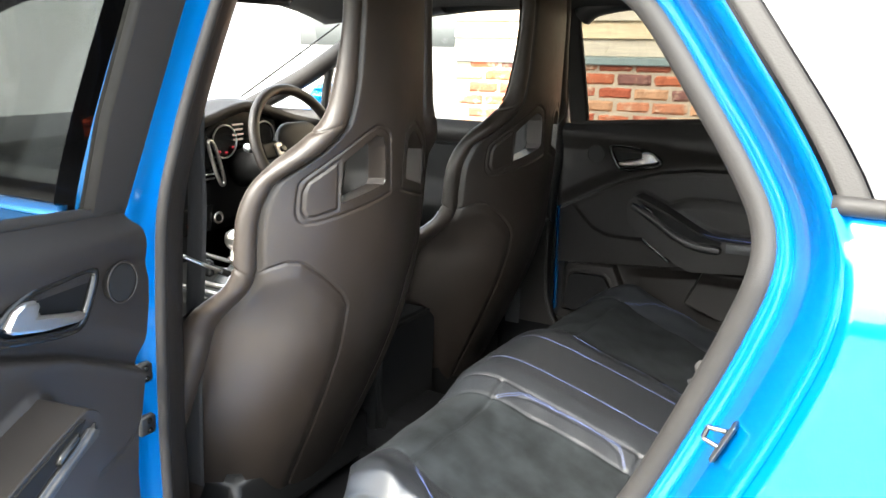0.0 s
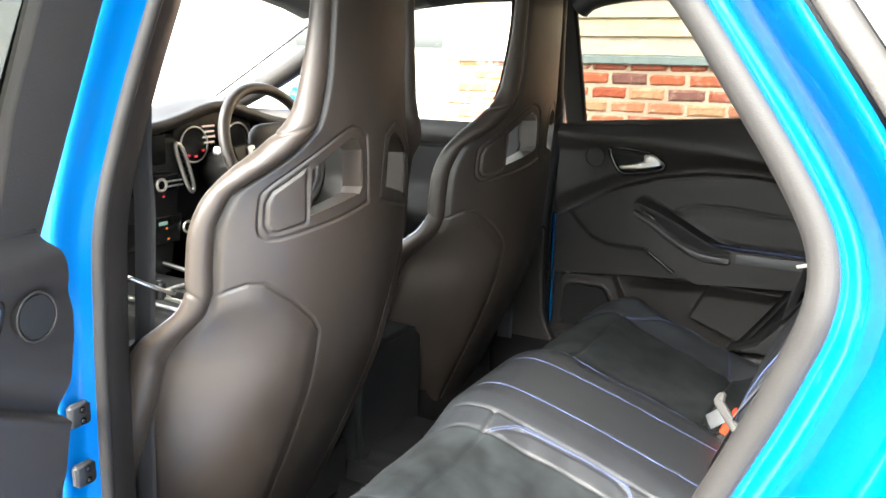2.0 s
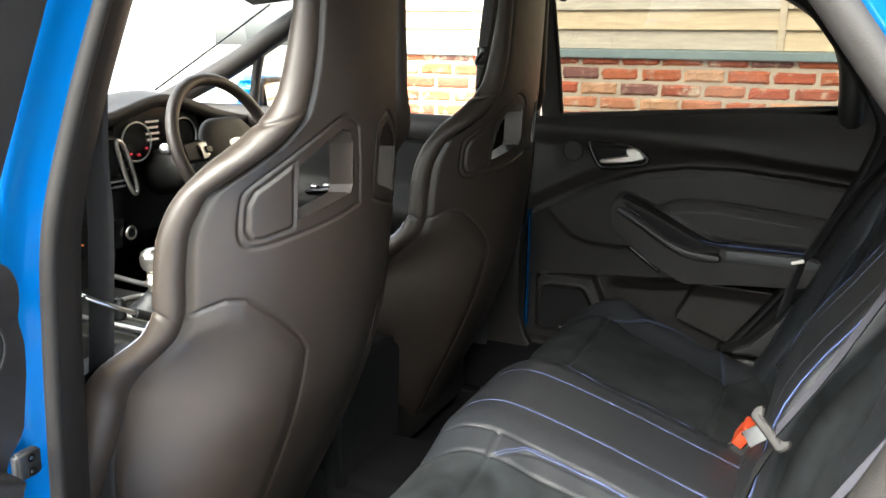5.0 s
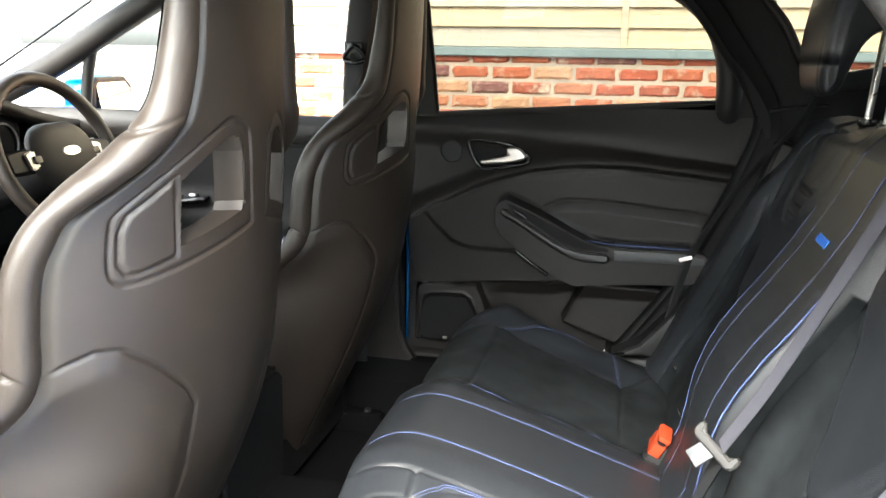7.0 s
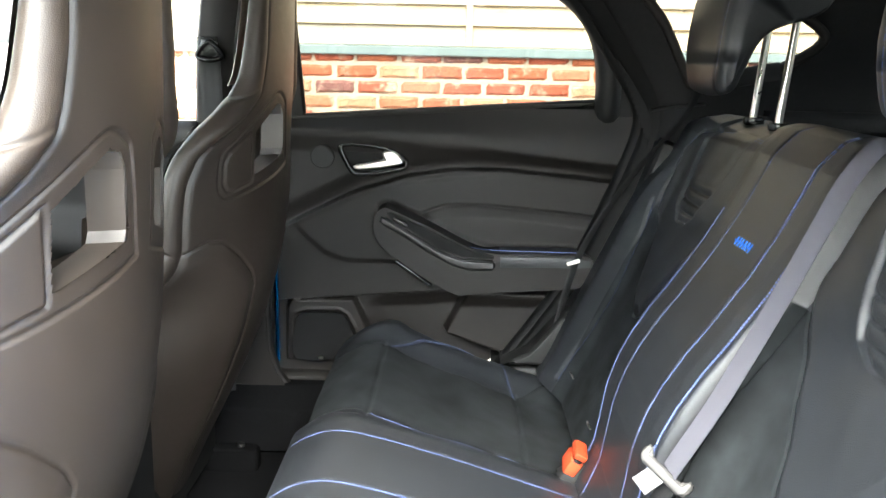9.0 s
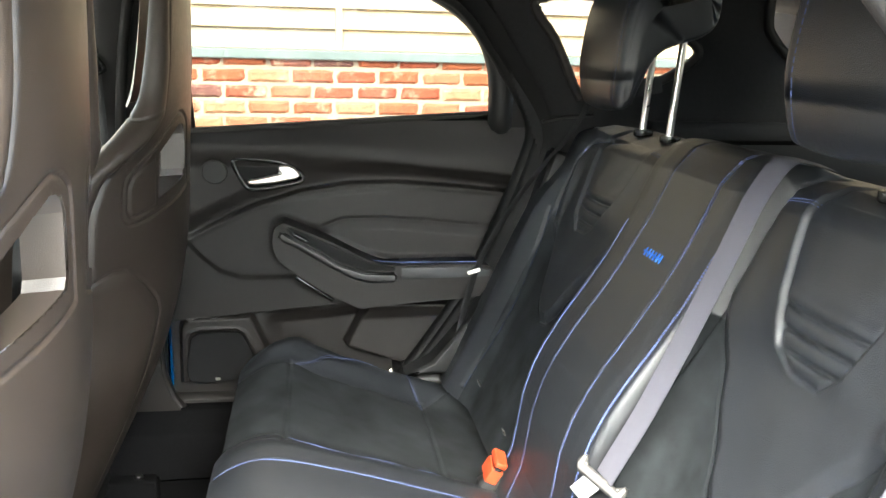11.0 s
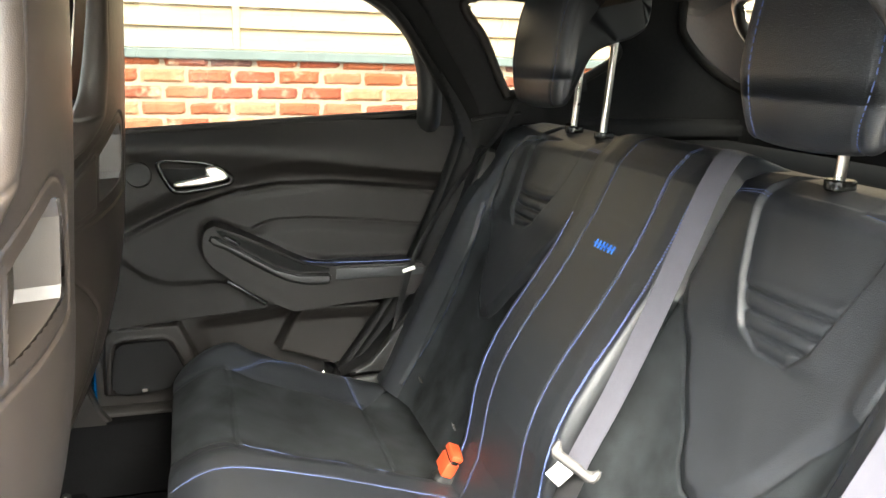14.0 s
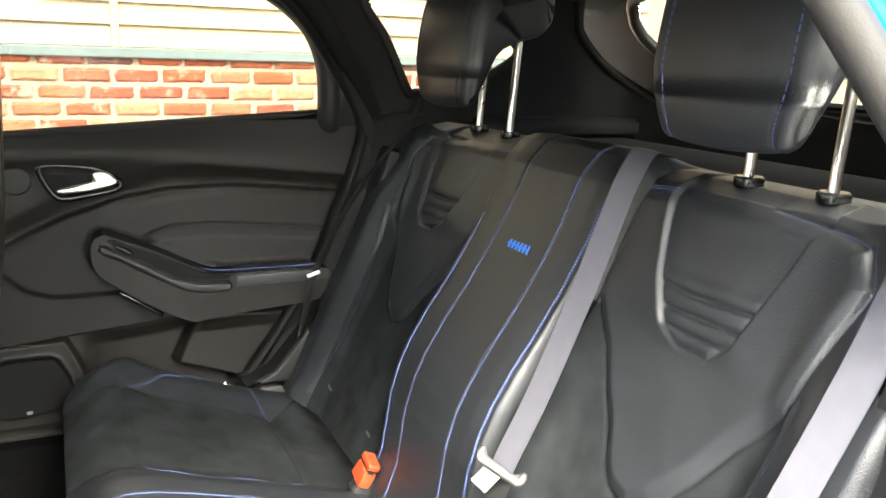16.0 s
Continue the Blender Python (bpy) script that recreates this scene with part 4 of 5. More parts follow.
for sg in (-1, 1):
    part("sill", prism([(sg * 0.75, 0.20), (sg * 0.752, 0.36 + 0.03 * (sg > 0)), (sg * 0.80, 0.36 + 0.03 * (sg > 0)), (sg * 0.86, 0.28), (sg * 0.84, 0.18)], "x", -1.3, 0.55, 0.01, 2), PAINT if sg < 0 else RUBBER, body, "painted sill under the doors")
    part("sill_trim", prism([(sg * 0.62, 0.24), (sg * 0.63, 0.35), (sg * 0.70, 0.385), (sg * 0.755, 0.375), (sg * 0.76, 0.24)], "x", -1.3, 0.45, 0.008, 2), TRIM_DARK if sg < 0 else CARPET, body, "black plastic sill cover")
    jamb = [[(x + dx, sg * side_y(z, y), z) for z, x in B_LINE] for dx, y in ((-0.06, 0.853), (-0.048, 0.853), (-0.038, 0.849), (-0.026, 0.838), (-0.017, 0.826), (-0.010, 0.814), (-0.005, 0.802), (-0.003, 0.790), (-0.004, 0.778), (-0.001, 0.764), (0.004, 0.745))]
    part("pillar_jamb", along(jamb if sg < 0 else jamb[::-1]), PAINT, body, "blue painted centre pillar jamb")
    part("pillar_seal", tube([(x + 0.004, sg * side_y(z, 0.738), z) for z, x in B_LINE], 0.011, 10, 60), RUBBER, body, "rubber door seal")
    inner = [[(x + dx, sg * side_y(z, y), z) for z, x in B_LINE] for dx, y in (((0.0, 0.748), (0.002, 0.725), (-0.002, 0.70), (-0.012, 0.682), (-0.02, 0.668), (-0.035, 0.662), (-0.13, 0.662), (-0.15, 0.74), (-0.13, 0.84)) if sg < 0 else ((0.085, 0.80), (0.085, 0.775), (0.07, 0.758), (0.010, 0.748), (-0.01, 0.742), (-0.085, 0.742), (-0.10, 0.77), (-0.095, 0.84)))]
    if sg > 0:
        part("pillar_panel", prism([(-0.36, 0.2), (-0.06, 0.2), (-0.06, 1.0), (-0.36, 1.0)], "y", 0.79, 0.84, 0.006), RUBBER, body)
        part("pillar_foot", prism([(-0.30, 0.30), (-0.02, 0.30), (-0.02, 0.338), (-0.061, 0.368), (-0.092, 0.412), (-0.110, 0.470), (-0.114, 0.56), (-0.114, 0.72), (-0.30, 0.72)], "y", 0.70, 0.735, 0.008, 3), TRIM, body, "flared foot of the centre pillar trim")
    part("pillar_trim", along(inner if sg < 0 else inner[::-1]), TRIM, body, "dark centre pillar trim")

# door check hinges on the near jamb
for zz in (0.705, 0.612):
    hinge = part("door_hinge", block((0.016, 0.034, 0.034), (-0.203, -0.786, zz), 0.004), TRIM_DARK, body, "dark door hinge bolted to the pillar")
    for dz in (-0.008, 0.009):
        part("bolt", disc((-0.194, -0.785, zz + dz), (1, 0, 0), 0.005, 0.004, 10), GLOSS_BLACK, hinge)

# ---- rear door opening, quarter panel and side glass ----
C_EDGE = [(0.20, 1.372), (0.40, 1.345), (0.50, 1.315), (0.560, 1.275), (0.640, 1.173), (0.690, 1.104), (0.717, 1.055), (0.722, 1.01), (0.705, 0.95), (0.672, 0.863), (0.602, 0.703), (0.53, 0.585), (0.46, 0.485), (0.40, 0.41), (0.34, 0.36)]
_edge = curve(C_EDGE, 90)
_tan = np.gradient(_edge, axis=0)
_tan /= np.linalg.norm(_tan, axis=1, keepdims=True)
_out = np.stack([-_tan[:, 1], _tan[:, 0]], -1)


def opening(sg, rows):
    """A skin along the rear opening: rows of (offset outwards, half width there)."""
    lines = []
    for off, y in rows:
        p = _edge + _out * off
        lines.append([(a, sg * side_y(b, y), b) for a, b in p])
    P = np.array(lines if sg < 0 else lines[::-1])
    k, m = P.shape[:2]
    idx = np.arange(k * m).reshape(k, m)
    return P.reshape(-1, 3), np.stack([idx[:-1, :-1], idx[1:, :-1], idx[1:, 1:], idx[:-1, 1:]], -1).reshape(-1, 4)


for sg in (-1, 1):
    jv, jf = opening(sg, ((0.016, 0.722), (0.022, 0.738), (0.030, 0.744), (0.040, 0.750), (0.048, 0.762), (0.055, 0.782), (0.063, 0.800), (0.072, 0.816), (0.080, 0.831), (0.088, 0.843), (0.097, 0.8505)))
    if sg > 0:
        jf = jf[(jv[jf][:, :, 2] < 0.98).all(1)]
        used = np.unique(jf)
        jv, jf = jv[used], np.searchsorted(used, jf)
    part("rear_jamb", (jv, jf), PAINT, body, "blue painted door opening")
    # same seal and trim both sides; the far side's shade is coloured in black
    part("opening_seal", tube([(a, sg * side_y(b, 0.722), b) for a, b in (_edge + _out * 0.012)[::2]], 0.0185, 12, 120), RUBBER if sg < 0 else SHADE_BLACK, body, "thick rubber door seal")
    part("opening_trim", opening(sg, ((0.010, 0.715), (0.008, 0.705), (0.018, 0.695), (0.045, 0.685))), TRIM_DARK if sg < 0 else SHADE_BLACK, body)

    def skin(u, z):
        edge = np.interp(z, (_edge + _out * 0.0955)[::-1][:, 1], (_edge + _out * 0.0955)[::-1][:, 0])
        x = edge + u * (1.75 - edge)
        y = 0.845 + 0.03 * ss(1.10, 1.0, z) + 0.02 * ss(0.95, 0.7, z) * ss(0.85, 1.0, x) - 0.02 * ss(1.06, 1.11, z) - 0.10 * ss(1.2, 1.75, x)
        y = np.where(u < 0.003, 0.849, y)
        return x, sg * y, z
    zs = np.linspace(0.36, 1.105, 60)
    v, f = grid(skin, np.linspace(0, 1, 50) ** 1.5, zs)
    part("quarter_panel", (v, f if sg < 0 else f[:, ::-1]), PAINT, body, "blue rear quarter panel")

    def surround(u, z):
        e = (_edge + _out * 0.098)
        k = e[:, 1] > 1.0
        edge = np.interp(-z, -e[k][:, 1], e[k][:, 0])
        x = edge + 0.004 + u * (0.028 + 0 * z)
        return x, sg * np.array([[side_y(b, 0.853) for b in r] for r in np.atleast_2d(z)]), z
    v, f = grid(surround, np.linspace(0, 1, 5), np.linspace(1.102, 1.36, 30), 0.008)
    part("glass_surround", (v, f), RUBBER, body, "grey rubber window surround")

    def quarter_glass(u, z):
        e = (_edge + _out * 0.098)
        k = e[:, 1] > 1.0
        edge = np.interp(-z, -e[k][:, 1], e[k][:, 0]) + 0.034
        return edge + u * (1.15 - edge), sg * np.array([[side_y(b, 0.848) for b in r] for r in np.atleast_2d(z)]), z
    if sg < 0:
        part("quarter_glass", grid(quarter_glass, np.linspace(0, 1, 12), np.linspace(1.108, 1.36, 12)), GLOSS_BLACK, body, "dark reflective quarter glass")
        part("glass_ledge", tube([(0.80, sg * 0.832, 1.106), (1.0, sg * 0.832, 1.106), (1.3, sg * 0.80, 1.12)], 0.009, 8, 20), RUBBER, body)
# striker on the near jamb
striker = part("striker", tube([(0.726, -0.80, 0.850), (0.708, -0.80, 0.8505), (0.7065, -0.80, 0.850), (0.7025, -0.80, 0.838), (0.7035, -0.80, 0.8365), (0.720, -0.80, 0.830)], 0.0028, 8, 40), STEEL, body, "bright metal door striker")
part("striker_plate", block((0.006, 0.024, 0.050), (0.724, -0.80, 0.838), 0.002, (0, 25, 0)), STEEL, striker)
# bulkhead and footwell lining in front
part("bulkhead", block((0.05, 1.5, 0.80), (-1.50, 0, 0.60), 0.02), CARPET, body, "black carpeted bulkhead")
for sg in (-1, 1):
    part("footwell_side", block((0.42, 0.05, 0.70), (-1.30, sg * 0.735, 0.58), 0.02), CARPET, body)
# closing panels beside the bench, under the rear door openings
for sg in (-1, 1):
    part("arch_foot", block((0.36, 0.16, 0.27), (0.60, sg * 0.735, 0.335), 0.02), TRIM_DARK, body)

# ---- far side lining behind the doors, with its small window ----
QUARTER = [(0.70, 1.315), (0.755, 1.235), (0.818, 1.125), (0.84, 1.118), (0.95, 1.128), (1.045, 1.175), (1.085, 1.212), (1.06, 1.245), (0.95, 1.30), (0.82, 1.33)]
GATE_EDGE = [(1.56, 1.0), (1.528, 1.092), (1.429, 1.133), (1.322, 1.188), (1.245, 1.255), (1.226, 1.30), (1.22, 1.40)]
for sg in (1, -1):
    def lining(x, z):
        return x, sg * (0.69 - 0.22 * np.maximum(z - 1.0, 0) - 0.05 * ss(1.0, 1.5, x) - 0.03 * ss(1.05, 0.95, z) * ss(0.8, 0.95, x)), z
    xs_l, zs_l = np.arange(0.50, 1.64, 0.006), np.arange(0.40, 1.40, 0.006)
    v, f = grid(lining, xs_l, zs_l)
    hole = within(v[:, 0], v[:, 2], QUARTER)
    rear = np.interp(v[:, 2], [0.40, 0.46, 0.50, 0.60, 0.72, 0.874, 0.98, 1.06, 1.2, 1.3, 1.4], [0.43, 0.46, 0.515, 0.59, 0.668, 0.738, 0.745, 0.71, 0.64, 0.56, 0.42])
    keep = ~(hole[f] > 0).all(1) & (v[f][:, :, 0].min(1) > rear[f].mean(1)) & (v[f][:, :, 0].max(1) < np.interp(v[f][:, :, 2].mean(1), [p[1] for p in GATE_EDGE], [p[0] for p in GATE_EDGE]))
    f = f[keep]
    part("side_lining", (v, f if sg < 0 else f[:, ::-1]), LINING, body, "dark cloth side lining")
    rim = curve(GATE_EDGE[1:], 40)
    part("gate_opening_seal", tube([tuple(float(np.asarray(c)) for c in lining(np.float64(a), np.float64(b))) for a, b in rim], 0.011, 8), RUBBER, body, "rubber seal round the tailgate opening")
    ring = curve(QUARTER, 80, True)
    pts = [tuple(float(np.asarray(c)) for c in lining(np.float64(a), np.float64(b))) for a, b in ring]
    if sg > 0:
        part("quarter_window_trim", tube(pts, 0.011, 8, 0, True), TRIM, body, "grey trim round the small side window")
        part("quarter_pane", (np.array([(a, b + 0.012, c) for a, b, c in pts]), [tuple(range(len(pts)))]), PRIVACY, body, "tinted small side glass", smooth=False)
        part("pillar_joint", tube([(0.742, 0.668, 1.058), (0.79, 0.665, 1.068), (0.86, 0.664, 1.075)], 0.004, 8, 12), TRIM_DARK, body)
# filler between backrest and door
fill = [(0.43, 0.47), (0.50, 0.475), (0.60, 0.47), (0.66, 0.60), (0.74, 0.80), (0.80, 0.99), (0.765, 1.0), (0.72, 0.86), (0.66, 0.72), (0.57, 0.59), (0.50, 0.505)]
for sg in (1, -1):
    part("arch_cover", prism(fill, "y", min(sg * 0.63, sg * 0.70), max(sg * 0.63, sg * 0.70), 0.008), TRIM_DARK, body, "black wheel arch cover beside the bench")

# ---- tailgate, seen past the headrests ----
tail = thing("tailgate", "closed tailgate with dark lining and a rear window", "tailgate")
TG = [(0.50, 1.345), (0.542, 1.305), (0.548, 1.275), (0.535, 1.245), (0.49, 1.208), (0.40, 1.172), (0.25, 1.138), (0.0, 1.112), (-0.25, 1.138), (-0.40, 1.172), (-0.49, 1.208), (-0.535, 1.245), (-0.548, 1.275), (-0.542, 1.305), (-0.50, 1.345), (-0.3, 1.372), (0.0, 1.375), (0.3, 1.372)]


def gate(y, z):
    return 1.56 - 0.75 * (z - 1.05) - 0.06 * (np.abs(y) / 0.75) ** 2, y, z


v, f = grid(gate, np.arange(0.80, -0.801, -0.008), np.arange(0.60, 1.41, 0.008))
hole = within(v[:, 1], v[:, 2], TG)
part("gate_lining", (v, f[~(hole[f] > 0).all(1)]), LINING, tail, "black moulded tailgate lining")
ring = curve(TG, 120, True)
pts = [tuple(float(np.asarray(c)) for c in gate(np.float64(a), np.float64(b))) for a, b in ring]
part("window_trim", tube(pts, 0.014, 8, 0, True), TRIM, tail, "grey trim round the rear window")
part("rear_pane", (np.array([(a + 0.02, b, c) for a, b, c in pts]), [tuple(range(len(pts)))]), PRIVACY, tail, "tinted rear window glass", smooth=False)
part("wiper_motor", block((0.03, 0.30, 0.014), (1.47, -0.02, 1.128), 0.005), TRIM_DARK, tail)
shelf = thing("parcel_shelf", "black parcel shelf behind the rear backrest", "shelf")
part("shelf_panel", block((0.40, 1.24, 0.022), (1.19, 0, 1.005), 0.006), LINING, shelf)
part("shelf_edge", block((0.02, 1.22, 0.03), (1.005, 0, 1.012), 0.006), TRIM_DARK, shelf)
for sg in (-1, 1):
    part("shelf_support", block((0.46, 0.07, 0.05), (1.2, sg * 0.63, 1.04), 0.012), LINING, shelf, "moulded shelf ledge")

# ---- headrests ----
PADLINE = [(0.775, 1.116), (0.764, 1.126), (0.760, 1.16), (0.764, 1.23), (0.780, 1.305), (0.812, 1.355), (0.865, 1.378), (0.912, 1.362), (0.934, 1.318), (0.932, 1.268), (0.908, 1.242), (0.866, 1.228), (0.832, 1.214), (0.812, 1.19), (0.800, 1.155), (0.790, 1.125)]


def build_headrest():
    top = thing("headrest", "raised black leather headrest on two chrome posts", "headrest", "rear headrests")
    ring = curve(PADLINE, 90, True)
    mid = np.array([0.845, 1.25])

    tang = np.roll(ring, -1, 0) - np.roll(ring, 1, 0)
    tang /= np.linalg.norm(tang, axis=1, keepdims=True)
    inward = np.stack([-tang[:, 1], tang[:, 0]], -1)
    area = np.sum(ring[:, 0] * np.roll(ring[:, 1], -1) - np.roll(ring[:, 0], -1) * ring[:, 1])
    inward = inward if area > 0 else -inward

    def pad(u, t):
        k = (u * 90).astype(int) % 90
        e = np.clip((np.abs(t) - 0.78) / 0.22, 0, 1)
        a, b = ring[k, 0], ring[k, 1]
        front = ss(0.86, 0.79, a)
        d = 0.010 * (1 - np.cos(e * math.pi / 2)) + 0.0025 * np.exp(-((np.abs(t) - 0.74) / 0.025) ** 2) - 0.009 * (1 - t ** 2) * front
        slim = 0.93 - 0.16 * ss(1.20, 1.115, b) * front - 0.10 * ss(1.30, 1.38, b)
        y = np.where(e > 0, 0.111 + 0.022 * np.sin(e * math.pi / 2), 0.111 * np.abs(t) / 0.78)
        return a + inward[k, 0] * d, np.sign(t) * slim * y, b + inward[k, 1] * d
    spine = curve([(0.781, 1.135), (0.782, 1.18), (0.795, 1.25), (0.835, 1.300), (0.88, 1.312), (0.905, 1.306)], 40)

    def closed_pad(u, t):
        x, y, z = pad(u, np.clip(t, -1, 1))
        lam = np.clip((np.abs(t) - 1) / 0.3, 0, 1)
        gap = np.hypot(x[..., None] - spine[:, 0], z[..., None] - spine[:, 1])
        near = spine[gap.argmin(-1)]
        return x + lam * (near[..., 0] - x), y + np.sign(t) * 0.007 * np.sin(lam * math.pi / 2), z + lam * (near[..., 1] - z)
    side = np.linspace(1.04, 1.3, 7)
    part("pad", grid(closed_pad, np.arange(91) / 90, np.r_[-side[::-1], np.linspace(-1, 1, 61), side]), LEATHER, top, "black leather pad with a stitched seam")
    rows, faces = [], []
    for s in (-1, 1):
        line = [(t, 0.74 * s) for t in np.linspace(0.03, 0.36, 40)]

        def at(u, t):
            f = lambda a, b: np.array([float(np.asarray(c)) for c in pad(np.array(a), np.array(b))])
            g = lambda a, b: f(np.floor(a * 90) / 90, b) * (1 - (a * 90 % 1)) + f(np.ceil(a * 90) / 90, b) * (a * 90 % 1)
            p, q, r = g(u, t), g(u + 0.01, t), g(u, t + 0.02)
            n = np.cross(r - p, q - p)
            n /= np.linalg.norm(n)
            return p, (n if n[0] < 0 else -n)
        pl = np.array([at(a, b)[0] + at(a, b)[1] * 0.0008 for a, b in line])
        for i in range(len(pl) - 1):
            a, b = pl[i], pl[i] + (pl[i + 1] - pl[i]) * 0.65
            d = np.array([0, 0.0016, 0])
            k = len(rows)
            rows += [a - d, a + d, b + d, b - d]
            faces.append((k, k + 1, k + 2, k + 3))
    ob = part("stitching", (np.array(rows), faces), THREAD, top, "blue thread stitching", smooth=False)
    ob["kind"] = "stuff"
    for s in (-1, 1):
        part("post", tube([(0.881, s * 0.064, 1.045), (0.888, s * 0.064, 1.15), (0.896, s * 0.064, 1.26)], 0.0068, 14, 12), CHROME, top, "polished chrome post")
    return top


head_near = build_headrest()
head_near.matrix_basis = pose(0, -0.378, 0)
head_far = copy_thing(head_near, pose(0, 0.364, 0))
for yy in (-0.442, -0.314, 0.300, 0.428):
    part("post_socket", disc((0.884, yy, 1.058), (0, 0, 1), 0.019, 0.014), GLOSS_BLACK, bench, "black plastic post socket")

for yy in (0.465, 0.230):
    part("anchor_tag", block((0.004, 0.010, 0.016), (0.576, yy, 0.520), 0.001, (20, -24, 0)), GREY_PLASTIC, back_far, "small child seat anchor tag")
latch = part("release_latch", tube([(0.862 + 0.016 * math.sin(a), 0.622 + 0.034 * math.cos(a), 1.046) for a in np.linspace(0, 2 * math.pi, 36, endpoint=False)], 0.004, 8, 0, True), GLOSS_BLACK, back_far, "black backrest release recess")
part("latch_button", block((0.018, 0.040, 0.008), (0.862, 0.622, 1.046), 0.003), SATIN, latch)

# ---- small blue mark sewn on the centre backrest: plain bars for the lettering ----
for i in range(6):
    p, n = back_at(0.026 - i * 0.011, 0.899)
    q, _ = back_at(0.026 - i * 0.011, 0.911)
    up = (q - p) / np.linalg.norm(q - p)
    side = np.cross(up, n)
    for j, (a, b) in enumerate(((0.0040, 0.0016), (0.0020, 0.0068))):
        c = p + n * 0.0006
        off = side * (0.003 if j == 1 else 0)
        vv = [c + off + side * sx * a + up * sy * b + n * dz for dz in (0, 0.001) for sx, sy in ((-1, -1), (1, -1), (1, 1), (-1, 1))]
        part("sewn_bar", (np.array(vv), [(0, 1, 2, 3), (4, 5, 6, 7), (0, 1, 5, 4), (1, 2, 6, 5), (2, 3, 7, 6), (3, 0, 4, 7)]), LETTER_BLUE, back_mid, "blue embroidery", smooth=False)

# ---- seat belts ----


def strap(pts, width, across, steps=40, thick=0.0014):
    p = curve(pts, steps)
    w = np.array(curve([across] * 2, 2)[0]) if np.ndim(across) == 1 else None
    ac = np.array([np.array(across)] * steps) if w is not None else curve(across, steps)
    ac = ac / np.linalg.norm(ac, axis=1, keepdims=True)
    t = np.gradient(p, axis=0)
    n = np.cross(t, ac)
    n /= np.linalg.norm(n, axis=1, keepdims=True)
    cols = np.linspace(-1, 1, 9)
    verts = [p[i] + ac[i] * width / 2 * c + n[i] * (thick * (1 - abs(c) ** 6) + 0.0006 * math.cos(c * 9)) for i in range(steps) for c in cols]
    back = [p[i] + ac[i] * width / 2 * c - n[i] * thick for i in range(steps) for c in cols]
    k = np.arange(steps * 9).reshape(steps, 9)
    f = np.stack([k[:-1, :-1], k[:-1, 1:], k[1:, 1:], k[1:, :-1]], -1).reshape(-1, 4)
    return np.array(verts + back), np.concatenate([f, f[:, ::-1] + steps * 9])


belt_mid = thing("seat_belt", "grey seat belt lying across the backrest with its tongue", "seat belt", "rear seat belts")
part("webbing", strap([(0.93, -0.12, 1.062), (0.87, -0.145, 1.076), (0.825, -0.175, 1.077), (0.782, -0.198, 1.038), (0.755, -0.205, 0.985), (0.703, -0.216, 0.877), (0.650, -0.221, 0.767), (0.606, -0.226, 0.690), (0.598, -0.228, 0.676)], 0.052, [(0.05, 1, 0.1), (0.0, 1, 0.0), (0.0, 1, -0.05), (0, 1, -0.1)], 60), WEB, belt_mid, "ribbed grey webbing")
grip_u, grip_n = Vector((0.045, -0.046, -0.031)).normalized(), Vector((-0.45, -0.76, 0.46)).normalized()
grip_u = (grip_u - grip_n * grip_u.dot(grip_n)).normalized()
grip_v = grip_n.cross(grip_u)
grip_m = Matrix((( *grip_u,), (*grip_v,), (*grip_n,))).transposed().to_4x4()
tong = [(-0.037, -0.004), (-0.031, -0.011), (0.031, -0.011), (0.037, -0.004), (0.037, 0.010), (0.032, 0.014), (0.027, 0.011), (0.025, 0.003), (-0.025, 0.003), (-0.027, 0.011), (-0.032, 0.014), (-0.037, 0.010)]
bm = prism(tong, "z", -0.006, 0.006, 0.003, 3)
bmesh.ops.transform(bm, matrix=Matrix.Translation((0.590, -0.234, 0.680)) @ grip_m, verts=bm.verts[:])
part("tongue_grip", bm, GREY_PLASTIC, belt_mid, "pale grey plastic tongue grip")
bm = prism([(-0.022, -0.034), (0.004, -0.038), (0.010, -0.008), (-0.016, -0.008)], "z", -0.0014, 0.0014, 0.001)
bmesh.ops.transform(bm, matrix=Matrix.Translation((0.588, -0.232, 0.680)) @ grip_m, verts=bm.verts[:])
part("tongue", bm, STEEL, belt_mid, "bright steel tongue")
part("lower_webbing", strap([(0.60, -0.226, 0.664), (0.575, -0.225, 0.60), (0.56, -0.225, 0.52)], 0.048, (0.0, 1, 0.0), 16), WEB_BLACK, belt_mid)

belt_near = thing("seat_belt", "grey seat belt down the outer side of the bench", "seat belt", "rear seat belts")
part("webbing", strap([(0.86, -0.60, 1.15), (0.80, -0.615, 1.05), (0.735, -0.618, 0.93), (0.66, -0.612, 0.79), (0.59, -0.60, 0.64), (0.54, -0.59, 0.54)], 0.048, (0.16, 0.95, 0.04)), WEB, belt_near, "ribbed grey webbing")
part("floor_anchor", block((0.03, 0.05, 0.05), (0.535, -0.59, 0.525), 0.006), TRIM_DARK, belt_near)
belt_far = thing("seat_belt", "black seat belt hanging beside the far backrest", "seat belt", "rear seat belts")
part("webbing", strap([(0.83, 0.60, 1.12), (0.80, 0.625, 1.04), (0.70, 0.655, 0.90), (0.615, 0.66, 0.75), (0.575, 0.655, 0.62), (0.555, 0.65, 0.49)], 0.026, (0.75, 0.6, 0.1)), WEB_BLACK, belt_far)
part("webbing", strap([(0.83, 0.60, 1.12), (0.90, 0.59, 1.135), (0.98, 0.58, 1.15)], 0.045, (0.1, 0.6, 0.75), 12), WEB_BLACK, belt_far)
part("tongue", block((0.030, 0.004, 0.009), (0.590, 0.632, 0.722), 0.001, (0, -20, -12)), CHROME, belt_far, "bright steel tongue")
